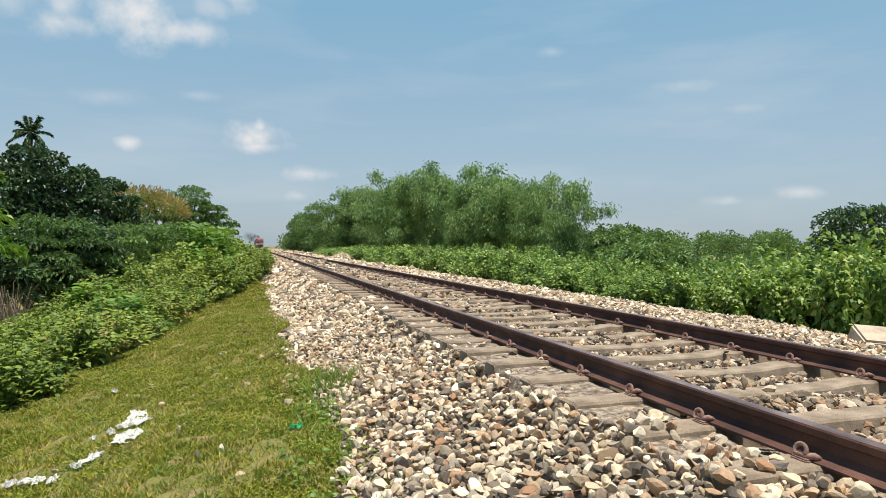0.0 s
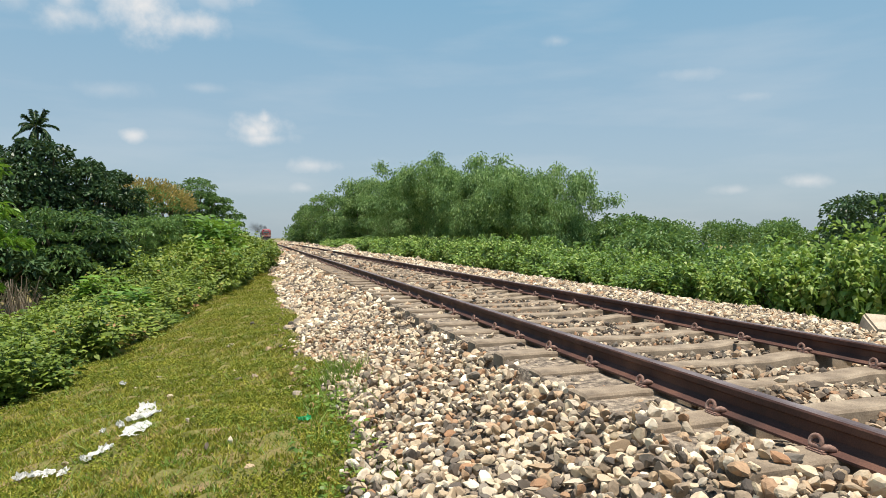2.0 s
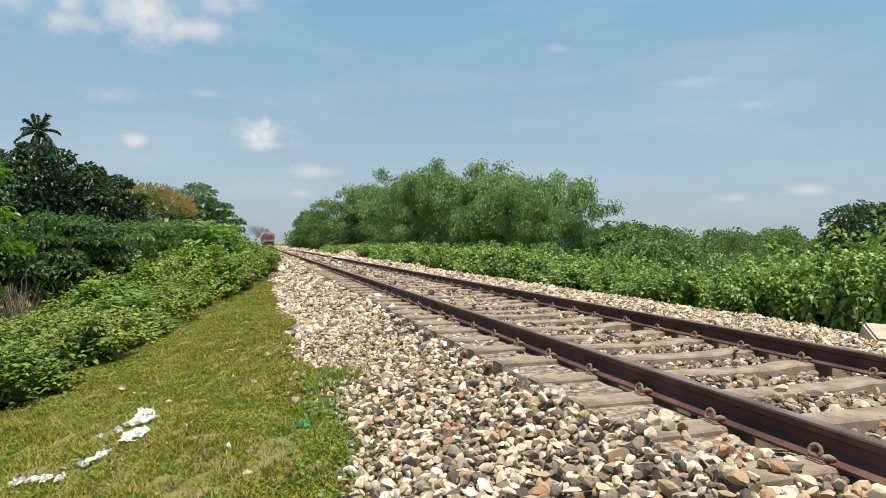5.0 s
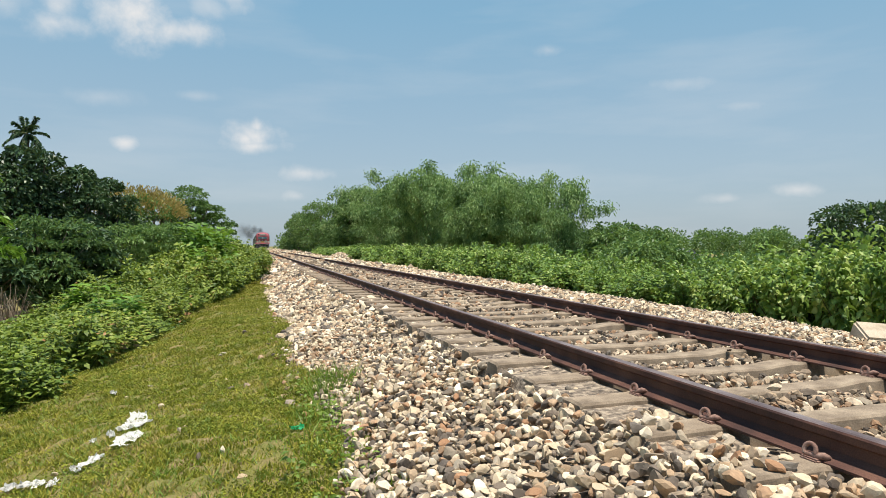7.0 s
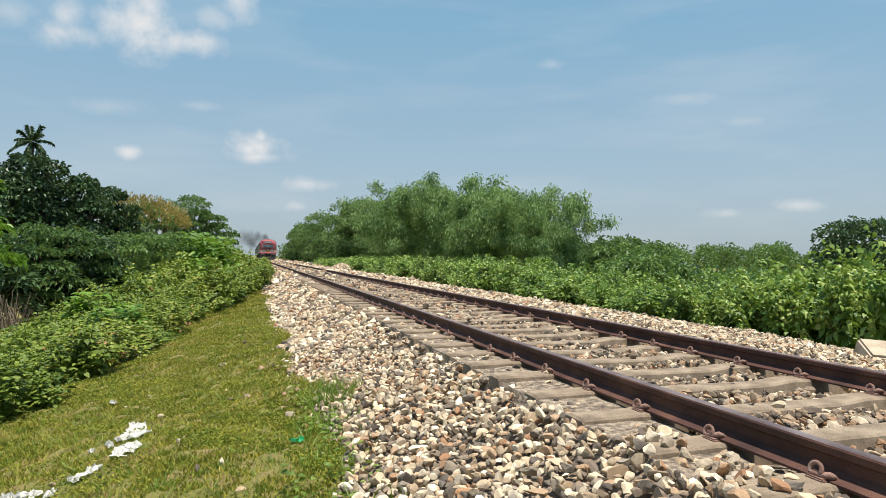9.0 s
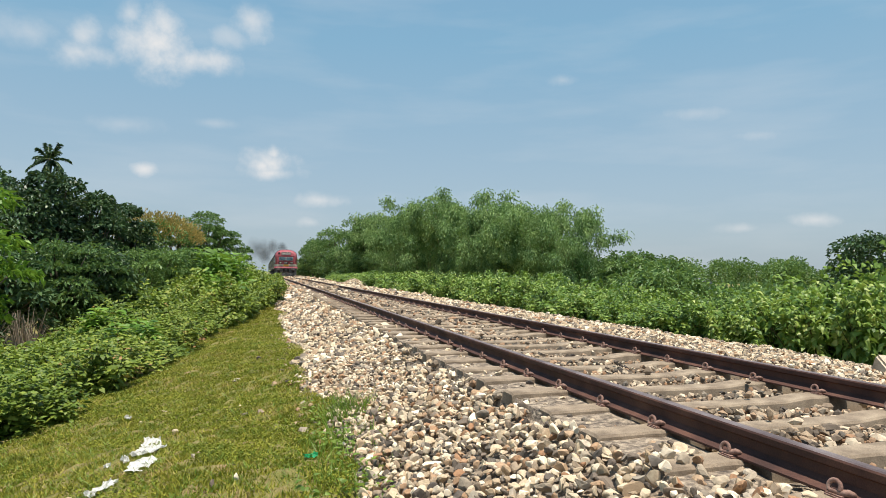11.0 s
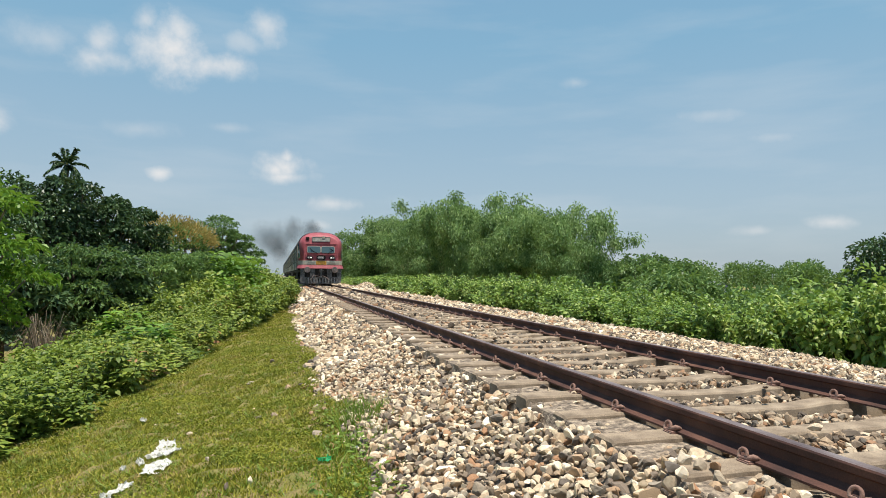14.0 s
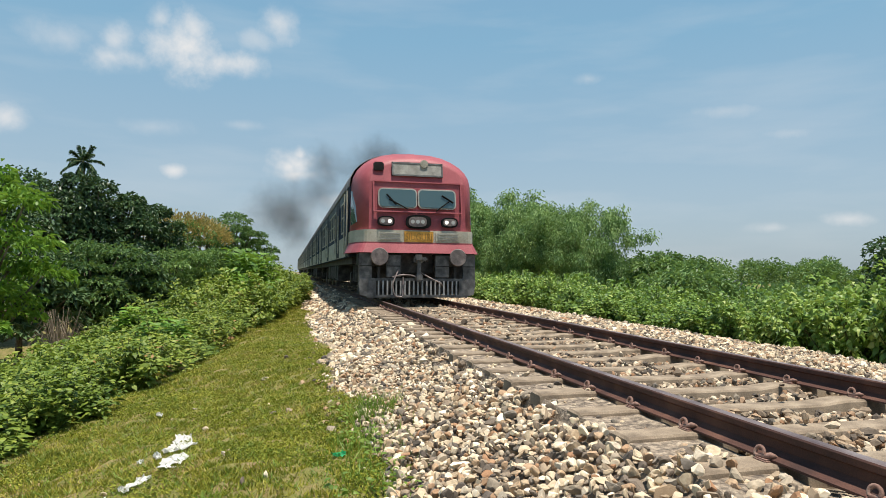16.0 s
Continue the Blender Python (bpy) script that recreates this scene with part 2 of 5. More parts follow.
M["bamboo_leaf"] = leafy("bamboo_leaf", [(0.0, (0.070, 0.140, 0.060)), (0.5, (0.190, 0.315, 0.118)), (1.0, (0.36, 0.48, 0.20))], trans=0.34, patch=0.9, swing=2.3, spec=0.2)
M["culm"] = surface("bamboo_culm", [(0.0, (0.10, 0.15, 0.04)), (0.6, (0.20, 0.23, 0.08)), (1.0, (0.30, 0.28, 0.13))], scale=2, rough=0.5, fine=30, bump=0.1)
M["bark"] = surface("grey_bark", [(0.0, (0.07, 0.05, 0.035)), (0.6, (0.16, 0.13, 0.10)), (1.0, (0.27, 0.23, 0.19))], scale=3, rough=0.95, fine=40, bump=0.6, bump_dist=0.01)
M["shoot"] = surface("green_shoot", [(0.0, (0.05, 0.06, 0.02)), (1.0, (0.11, 0.10, 0.04))], scale=4, rough=0.9, fine=40, spec=0.1)
M["dry"] = surface("dry_twig", [(0.0, (0.12, 0.09, 0.06)), (1.0, (0.28, 0.23, 0.17))], scale=4, rough=0.95, fine=40)
M["scrap"] = surface("white_plastic_scrap", [(0.0, (0.74, 0.72, 0.68)), (1.0, (0.9, 0.89, 0.86))], scale=14, rough=0.55, fine=80, bump=0.3)
M["green_scrap"] = surface("green_plastic_scrap", [(0.0, (0.02, 0.35, 0.12)), (1.0, (0.05, 0.5, 0.2))], scale=14, rough=0.4, fine=80)
M["train_red"] = surface("train_red_paint", [(0.0, (0.23, 0.048, 0.060)), (0.5, (0.31, 0.072, 0.085)), (1.0, (0.38, 0.115, 0.125))], scale=1.6, rough=0.55, fine=40, bump=0.05, spread=0.6, spec=0.35)
M["train_cream"] = surface("train_cream_paint", [(0.0, (0.30, 0.27, 0.21)), (0.6, (0.46, 0.43, 0.35)), (1.0, (0.56, 0.53, 0.45))], scale=3, rough=0.5, fine=50, bump=0.05, spread=0.5)
M["train_blue"] = surface("train_blue_paint", [(0.0, (0.014, 0.022, 0.04)), (0.6, (0.024, 0.036, 0.062)), (1.0, (0.05, 0.065, 0.09))], scale=1.5, rough=0.8, fine=40, bump=0.05, spec=0.15)
M["train_grey"] = surface("train_pale_grey_paint", [(0.0, (0.08, 0.09, 0.10)), (0.6, (0.14, 0.155, 0.165)), (1.0, (0.23, 0.245, 0.255))], scale=2, rough=0.8, fine=40, bump=0.05, spec=0.15)
M["roof"] = surface("train_roof", [(0.0, (0.12, 0.11, 0.11)), (1.0, (0.28, 0.26, 0.25))], scale=1.2, rough=0.75, fine=30)
M["under"] = surface("grimy_underframe", [(0.0, (0.018, 0.017, 0.017)), (0.6, (0.05, 0.047, 0.045)), (1.0, (0.09, 0.083, 0.078))], scale=5, rough=0.75, metal=0.2, fine=60)
M["steel_grey"] = surface("grey_painted_steel", [(0.0, (0.06, 0.06, 0.06)), (0.6, (0.12, 0.12, 0.12)), (1.0, (0.2, 0.195, 0.19))], scale=6, rough=0.6, metal=0.2, fine=80)
M["buffer"] = surface("worn_buffer_steel", [(0.0, (0.13, 0.11, 0.105)), (0.6, (0.22, 0.18, 0.17)), (1.0, (0.30, 0.25, 0.23))], scale=7, rough=0.55, metal=0.35, fine=70)
M["orange"] = surface("orange_board", [(0.0, (0.55, 0.27, 0.04)), (1.0, (0.68, 0.36, 0.07))], scale=5, rough=0.5, fine=60)
M["bar_grey"] = surface("pale_guard_paint", [(0.0, (0.22, 0.22, 0.22)), (1.0, (0.42, 0.42, 0.41))], scale=9, rough=0.6, fine=60)
M["letter"] = surface("faded_lettering", [(0.0, (0.30, 0.17, 0.03)), (1.0, (0.38, 0.22, 0.05))], scale=8, rough=0.6, fine=60)
M["board"] = surface("dusty_board", [(0.0, (0.20, 0.19, 0.17)), (0.6, (0.30, 0.29, 0.26)), (1.0, (0.38, 0.37, 0.33))], scale=4, rough=0.6, fine=60)
M["black"] = surface("black_rubber", [(0.0, (0.006, 0.006, 0.006)), (1.0, (0.018, 0.018, 0.018))], scale=6, rough=0.8, fine=60, spec=0.1)
M["hut_roof"] = surface("whitewashed_wall", [(0.0, (0.6, 0.6, 0.6)), (1.0, (0.8, 0.8, 0.8))], scale=2, rough=0.7, fine=30)
M["path"] = surface("bare_earth", [(0.0, (0.26, 0.17, 0.11)), (1.0, (0.42, 0.30, 0.21))], scale=0.8, rough=0.95, fine=20)


def thin_smoke(name, cover):
    """Dark soot hanging thinly in the air: most light passes through each wisp."""
    m = bpy.data.materials.new(name)
    m.use_nodes = True
    nt = m.node_tree
    b, out = nt.nodes["Principled BSDF"], nt.nodes["Material Output"]
    b.inputs["Base Color"].default_value = (0.07, 0.066, 0.064, 1)
    b.inputs["Roughness"].default_value, b.inputs["Specular IOR Level"].default_value = 1.0, 0.0
    clear, mix = nt.nodes.new("ShaderNodeBsdfTransparent"), nt.nodes.new("ShaderNodeMixShader")
    # thickest in the middle of a wisp, ragged and fading to its rim
    co, nz, ln = nt.nodes.new("ShaderNodeTexCoord"), nt.nodes.new("ShaderNodeTexNoise"), nt.nodes.new("ShaderNodeVectorMath")
    ln.operation = "LENGTH"
    nz.inputs["Scale"].default_value, nz.inputs["Detail"].default_value = 1.9, 5.0
    add, fade = nt.nodes.new("ShaderNodeMath"), nt.nodes.new("ShaderNodeMapRange")
    add.operation = "MULTIPLY_ADD"
    add.inputs[1].default_value = 0.55
    fade.interpolation_type = "SMOOTHSTEP"
    fade.inputs["From Min"].default_value, fade.inputs["From Max"].default_value = 0.15, 1.2
    fade.inputs["To Min"].default_value, fade.inputs["To Max"].default_value = cover, 0.0
    nt.links.new(co.outputs["Object"], ln.inputs[0])
    nt.links.new(co.outputs["Object"], nz.inputs["Vector"])
    nt.links.new(nz.outputs["Fac"], add.inputs[0])
    nt.links.new(ln.outputs["Value"], add.inputs[2])
    nt.links.new(add.outputs[0], fade.inputs["Value"])
    nt.links.new(fade.outputs[0], mix.inputs[0])
    nt.links.new(clear.outputs[0], mix.inputs[1])
    nt.links.new(b.outputs[0], mix.inputs[2])
    nt.links.new(mix.outputs[0], out.inputs["Surface"])
    return m


M["soot"] = thin_smoke("soot", 0.52)


def glass_dark(name, colour, rough, coat=0.6):
    m = bpy.data.materials.new(name)
    m.use_nodes = True
    b = m.node_tree.nodes["Principled BSDF"]
    b.inputs["Base Color"].default_value = (*colour, 1)
    b.inputs["Roughness"].default_value, b.inputs["Specular IOR Level"].default_value = rough, 0.2 + coat
    b.inputs["Coat Weight"].default_value = coat
    return m


M["pane"] = glass_dark("tinted_glass", (0.055, 0.095, 0.10), 0.08)
M["window"] = glass_dark("dark_window_glass", (0.012, 0.016, 0.022), 0.6, 0.0)


def lamp_glow(name, colour, power):
    m = bpy.data.materials.new(name)
    m.use_nodes = True
    b = m.node_tree.nodes["Principled BSDF"]
    b.inputs["Base Color"].default_value = (*colour, 1)
    b.inputs["Emission Color"].default_value = (*colour, 1)
    b.inputs["Emission Strength"].default_value = power
    b.inputs["Roughness"].default_value = 0.15
    return m


M["lit"] = lamp_glow("lit_headlight", (1.0, 0.93, 0.82), 0.55)
M["lens"] = glass_dark("clear_lamp_lens", (0.45, 0.45, 0.43), 0.15)

# ---- mesh tools ----
RNG = np.random.default_rng(7)


def mesh_np(name, verts, faces, mats):
    """A mesh from arrays: verts (n,3), faces (m,k)."""
    me = bpy.data.meshes.new(name)
    verts, faces = np.asarray(verts, np.float32), np.asarray(faces, np.int32)
    k = faces.shape[1]
    me.vertices.add(len(verts))
    me.vertices.foreach_set("co", verts.ravel())
    me.loops.add(faces.size)
    me.loops.foreach_set("vertex_index", faces.ravel())
    me.polygons.add(len(faces))
    me.polygons.foreach_set("loop_start", np.arange(0, faces.size, k, dtype=np.int32))
    me.polygons.foreach_set("loop_total", np.full(len(faces), k, np.int32))
    for m in mats if isinstance(mats, (list, tuple)) else [mats]:
        me.materials.append(m)
    me.update(calc_edges=True)
    me.polygons.foreach_set("use_smooth", np.zeros(len(faces), bool))
    return me


def part(name, bm, material, parent, label="", smooth=False):
    me = bpy.data.meshes.new(name)
    bmesh.ops.recalc_face_normals(bm, faces=bm.faces)
    bm.to_mesh(me)
    bm.free()
    me.materials.append(material)
    if smooth:
        me.polygons.foreach_set("use_smooth", [True] * len(me.polygons))
    return hang(name, me, parent, label)


def hang(name, me, parent, label=""):
    ob = new(name, me)
    ob.parent = parent
    return tagged(ob, label)


def thing(name, m, label, category, group="", kind=""):
    ob = new(name)
    ob.empty_display_size = 0.2
    ob.matrix_basis = m
    return tagged(ob, label, category, group, kind)


def box(bm, lo, hi, bevel=0.0):
    lo, hi = Vector(lo), Vector(hi)
    r = bmesh.ops.create_cube(bm, size=1.0)
    d, c = hi - lo, (hi + lo) / 2
    for v in r["verts"]:
        v.co = Vector((v.co.x * d.x, v.co.y * d.y, v.co.z * d.z)) + c
    if bevel:
        es = list({e for v in r["verts"] for e in v.link_edges})
        bmesh.ops.bevel(bm, geom=es, offset=bevel, segments=2, affect="EDGES")
    return bm


def cyl(bm, a, b, r, seg=16, r2=None):
    a, b = Vector(a), Vector(b)
    d = b - a
    m = Matrix.Translation((a + b) / 2) @ d.to_track_quat("Z", "Y").to_matrix().to_4x4()
    bmesh.ops.create_cone(bm, cap_ends=True, segments=seg, radius1=r, radius2=r if r2 is None else r2, depth=d.length, matrix=m)
    return bm


def prism(bm, outline, y0, y1, axis="y"):
    """Extrude an outline of (x, z) pairs from y0 to y1."""
    rows = [[bm.verts.new((x, y, z)) for x, z in outline] for y in (y0, y1)]
    k = len(outline)
    for i in range(k):
        j = (i + 1) % k
        bm.faces.new((rows[0][i], rows[0][j], rows[1][j], rows[1][i]))
    bm.faces.new(rows[0])
    bm.faces.new(rows[1][::-1])
    return bm


def tubes(paths, seg=5):
    """Tapered tubes along paths of (point, radius); returns verts and quads."""
    vs, fs, base = [], [], 0
    for path in paths:
        pts = np.array([p for p, _ in path], float)
        tang = np.gradient(pts, axis=0)
        for i, (p, r) in enumerate(path):
            t = tang[i] / (np.linalg.norm(tang[i]) + 1e-9)
            s = np.cross(t, (0.31, 0.77, 0.55))
            s /= np.linalg.norm(s) + 1e-9
            u = np.cross(t, s)
            for k in range(seg):
                a = 2 * math.pi * k / seg
                vs.append(pts[i] + r * (math.cos(a) * s + math.sin(a) * u))
        for i in range(len(path) - 1):
            for k in range(seg):
                k2 = (k + 1) % seg
                fs.append((base + i * seg + k, base + i * seg + k2, base + (i + 1) * seg + k2, base + (i + 1) * seg + k))
        base += len(path) * seg
    return np.array(vs), np.array(fs)


def leaf_cloud(P, D, L, W, fold=0.16, droop=0.25, rng=RNG):
    """Folded, drooping leaves at P pointing along D, two triangles each."""
    n = len(P)
    D = D / (np.linalg.norm(D, axis=1, keepdims=True) + 1e-9)
    ref = np.tile((0.0, 0.0, 1.0), (n, 1)) + rng.normal(0, 0.7, (n, 3))
    S = np.cross(D, ref)
    S /= np.linalg.norm(S, axis=1, keepdims=True) + 1e-9
    N = np.cross(S, D)
    L, W = np.broadcast_to(L, n)[:, None], np.broadcast_to(W, n)[:, None]
    mid = P + D * L * 0.45
    v = np.stack([P, mid - S * W / 2 + N * L * fold, P + D * L - N * L * droop, mid + S * W / 2 + N * L * fold], 1).reshape(-1, 3)
    i = np.arange(n)[:, None] * 4
    f = np.concatenate([i + (0, 1, 2), i + (0, 2, 3)], 1).reshape(-1, 3)
    return v, f


def blade_cloud(P, D, L, W, droop=0.3, flat=0.45, rng=RNG):
    """Broad pointed leaves at P along D: six corners each, bent down towards the tip."""
    n = len(P)
    D = D / (np.linalg.norm(D, axis=1, keepdims=True) + 1e-9)
    ref = np.tile((0.0, 0.0, 1.0), (n, 1)) + rng.normal(0, flat, (n, 3))
    S = np.cross(D, ref)
    S /= np.linalg.norm(S, axis=1, keepdims=True) + 1e-9
    N = np.cross(S, D)
    L, W = np.broadcast_to(L, n)[:, None], np.broadcast_to(W, n)[:, None]
    rows = []
    for u, w, side in ((0.0, 0.0, 1), (0.25, 0.42, 1), (0.6, 0.44, 1), (1.0, 0.0, 1), (0.6, 0.44, -1), (0.25, 0.42, -1)):
        rows.append(P + D * L * u + S * W * w * side + N * (0.22 * W * (w > 0) - droop * L * u * u))
    i = np.arange(n)[:, None] * 6
    f = np.concatenate([i + (0, 1, 5), i + (1, 2, 5), i + (5, 2, 4), i + (2, 3, 4)], 1).reshape(-1, 3)
    return np.stack(rows, 1).reshape(-1, 3), f


def unit(n, rng):
    d = rng.normal(0, 1, (n, 3))
    return d / np.linalg.norm(d, axis=1, keepdims=True)


# ---- the lie of the land ----
PROFILE_X = [-3500, -15, -11, -7.6, -5.6, -4.6, -3.6, -2.6, -1.5, 2.0, 4.2, 5.6, 8.5, 12, 3500]
PROFILE_Z = [-3.36, -3.26, -2.96, -1.81, -0.91, -0.68, -0.53, -0.435, -0.40, -0.40, -0.34, -0.68, -2.26, -3.16, -3.36]


def ground_z(x, y):
    base = np.interp(x, PROFILE_X, PROFILE_Z)
    near = np.exp(-np.abs(np.asarray(x) + 3.4) / 30)
    return base + near * (0.035 * np.sin(1.7 * x + 0.6 * y) + 0.03 * np.sin(0.9 * y - 1.1 * x) + 0.02 * np.sin(2.9 * y + 2.0 * x)) * (np.abs(x) > 2.2)


def ballast_z(x, y):
    """Top of the ballast heap across the line."""
    x, y = np.asarray(x, float), np.asarray(y, float)
    # past the heap the stones are dug away from the sleeper ends
    dug = np.clip((y - 4.0) / 0.8, 0, 1) * np.interp(x, [-2.0, -1.65, -1.44, -1.38, -1.32], [0, 0.025, 0.05, 0.04, 0])
    left = np.interp(x, [-2.75, -2.5, -1.8, -1.44, -1.36, -1.2], [-0.48, -0.41, -0.19, -0.045, -0.03, -0.025])
    mid = np.interp(x, [-1.2, -0.95, -0.8, 1.2], [-0.025, -0.035, -0.06, -0.06]) + 0.02 * np.sin(2.3 * y + 4 * x)
    right = np.interp(x, [1.2, 1.45, 2.3, 4.0, 4.4], [-0.07, -0.05, -0.06, -0.23, -0.34])
    z = np.where(x < -1.2, left, np.where(x > 1.2, right, mid))
    return z - dug + 0.02 * np.sin(1.9 * y + 1.3 * x) * (np.abs(x) > 1.45)


def left_toe(y):
    return -2.5 - 0.16 * np.clip((y - 4) / 8, 0, 1) + 0.07 * np.sin(1.3 * y) + 0.05 * np.sin(3.1 * y)


def build_ground():
    xs = np.concatenate([-np.geomspace(3000, 16, 12), np.linspace(-15, -7.4, 12), np.arange(-7.2, -2.4, 0.09), np.arange(-2.4, 5, 0.6), np.linspace(5, 14, 14), np.geomspace(17, 3000, 12)])
    ys = np.concatenate([[-400, -120, -40, -15, -5], np.arange(0, 12, 0.09), np.arange(12, 26, 0.2), np.arange(26, 60, 1.2), np.geomspace(62, 3500, 26)])
    X, Y = np.meshgrid(xs, ys)
    Z = ground_z(X, Y) + (RNG.normal(0, 0.012, X.shape) + 0.012 * np.sin(9 * X + 4 * np.sin(5 * Y)) * np.sin(8 * Y + 3 * np.sin(6 * X))) * ((X < -2.3) & (X > -8) & (Y > 1) & (Y < 25))
    v = np.stack([X, Y, Z], -1).reshape(-1, 3)
    w, h = len(xs), len(ys)
    i = (np.arange(h - 1)[:, None] * w + np.arange(w - 1)).reshape(-1, 1)
    f = np.concatenate([i, i + 1, i + 1 + w, i + w], 1)
    me = mesh_np("ground", v, f, M["soil"])
    me.polygons.foreach_set("use_smooth", [True] * len(me.polygons))
    tagged(new("ground", me), "grassy railway embankment falling to flat green fields", "ground", kind="structure")


def build_bed():
    xs = np.concatenate([np.arange(-2.75, -1.43, 0.12), [-1.39, -1.36, -1.28, -1.2, -1.1, -1.0, -0.93, -0.9], np.arange(-0.85, 1.2, 0.25), np.arange(1.2, 4.5, 0.15)])
    ys = np.concatenate([np.arange(-4, 30, 0.18), np.arange(30, 90, 1.0), np.geomspace(91, 420, 20)])
    X, Y = np.meshgrid(xs, ys)
    Z = ballast_z(X, Y) - 0.055 + RNG.uniform(-0.012, 0.012, X.shape)
    Z = np.where((X > -1.37) & (X < -0.91) & (Y > 2.5), -0.03 + RNG.uniform(-0.012, 0.008, X.shape), Z)
    v = np.stack([X, Y, Z], -1).reshape(-1, 3)
    w, h = len(xs), len(ys)
    i = (np.arange(h - 1)[:, None] * w + np.arange(w - 1)).reshape(-1, 1)
    f = np.concatenate([i, i + 1, i + 1 + w, i + w], 1)
    return tagged(new("ballast_bed", mesh_np("ballast_bed", v, f, M["bed"])), "bed of crushed pale stone under the track", "ballast", kind="structure")


build_ground()
BED = build_bed()

# ---- track ----
SLEEPER_STEP, SLEEPER_FIRST = 0.594, 2.31


def rail_outline(cx):
    half = [(0.0, 0.0), (0.075, 0.0), (0.075, 0.011), (0.03, 0.03), (0.0095, 0.045), (0.0085, 0.086), (0.016, 0.094), (0.034, 0.101), (0.034, 0.127), (0.029, 0.135), (0.016, 0.138)]
    pts = [(cx + x, z) for x, z in half[1:]] + [(cx - x, z) for x, z in half[1:][::-1]]
    return pts


def build_track():
    track = thing("railway_track", pose(0, 0, 0), "single straight broad-gauge railway line on concrete sleepers", "railway track", kind="structure")
    for cx in (-0.87, 0.87):
        bm = prism(bmesh.new(), rail_outline(cx), -6, 420)
        rail = part("rail", bm, M["rust"], track, "rust-brown steel rail")
        rail.data.materials.append(M["railhead"])
        for p in rail.data.polygons:
            if p.normal.z > 0.7 and p.center.z > 0.12:
                p.material_index = 1
    # sleeper: tapered concrete beam, lower in the middle
    bm = bmesh.new()
    rows = []
    for x, top in ((-1.375, -0.018), (-1.36, -0.004), (-1.1, 0.0), (-0.62, 0.0), (-0.4, -0.022), (0.4, -0.022), (0.62, 0.0), (1.1, 0.0), (1.36, -0.004), (1.375, -0.018)):
        ring = [(-0.135, -0.24), (-0.092, top - 0.012), (-0.078, top), (0.078, top), (0.092, top - 0.012), (0.135, -0.24)]
        rows.append([bm.verts.new((x, y, z)) for y, z in ring])
    for a, b in zip(rows, rows[1:]):
        for i in range(6):
            j = (i + 1) % 6
            bm.faces.new((a[i], a[j], b[j], b[i]))
    bm.faces.new(rows[0])
    bm.faces.new(rows[-1][::-1])
    bmesh.ops.recalc_face_normals(bm, faces=bm.faces)
    sleeper_me = bpy.data.meshes.new("sleeper")
    bm.to_mesh(sleeper_me)
    bm.free()
    sleeper_me.materials.append(M["concrete"])
    # elastic clip: a small sprung loop at the rail's foot, its thick body lying along the foot beside it
    loop = []
    for k in range(13):
        a = radians(-50 + k * 20)
        loop.append(((-0.094 + 0.008 * math.sin(a), 0.022 + 0.026 * math.cos(a), 0.033 + 0.024 * math.sin(a)), 0.0098))
    tail = [((-0.098, 0.040, 0.014), 0.010), ((-0.094, 0.012, 0.016), 0.012), ((-0.088, -0.012, 0.020), 0.015), ((-0.080, -0.032, 0.028), 0.0155), ((-0.070, -0.046, 0.026), 0.012), ((-0.058, -0.040, 0.020), 0.009)]
    v, f = tubes([loop, tail], 6)
    bm = bmesh.new()
    box(bm, (-0.118, -0.040, -0.03), (-0.079, 0.045, 0.012), 0.006)
    shoulder_me = bpy.data.meshes.new("shoulder")
    bm.to_mesh(shoulder_me)
    bm.free()
    shoulder_me.materials.append(M["clip"])
    clip_me = mesh_np("rail_clip", v, f, M["clip"])
    clip_me.polygons.foreach_set("use_smooth", [True] * len(clip_me.polygons))
    for k in range(-14, 190):
        y = SLEEPER_FIRST + SLEEPER_STEP * k
        s = hang("sleeper", sleeper_me, track)
        s.matrix_basis = pose(RNG.normal(0, 0.012), y, RNG.normal(0, 0.004), 0, RNG.normal(0, 0.15), RNG.normal(0, 0.35))
        if y > 26 or y < -3:
            continue
        for cx, turn in ((-0.87, 0), (-0.87, 180), (0.87, 0), (0.87, 180)):
            c = hang("rail_clip", clip_me, s)
            c.matrix_basis = pose(cx, RNG.normal(0, 0.006), 0, RNG.normal(0, 5), 0, turn + RNG.normal(0, 4))
            c2 = hang("clip_shoulder", shoulder_me, s)
            c2.matrix_basis = pose(cx, 0, 0, 0, 0, turn)
    return track


build_track()

# ---- plants ----


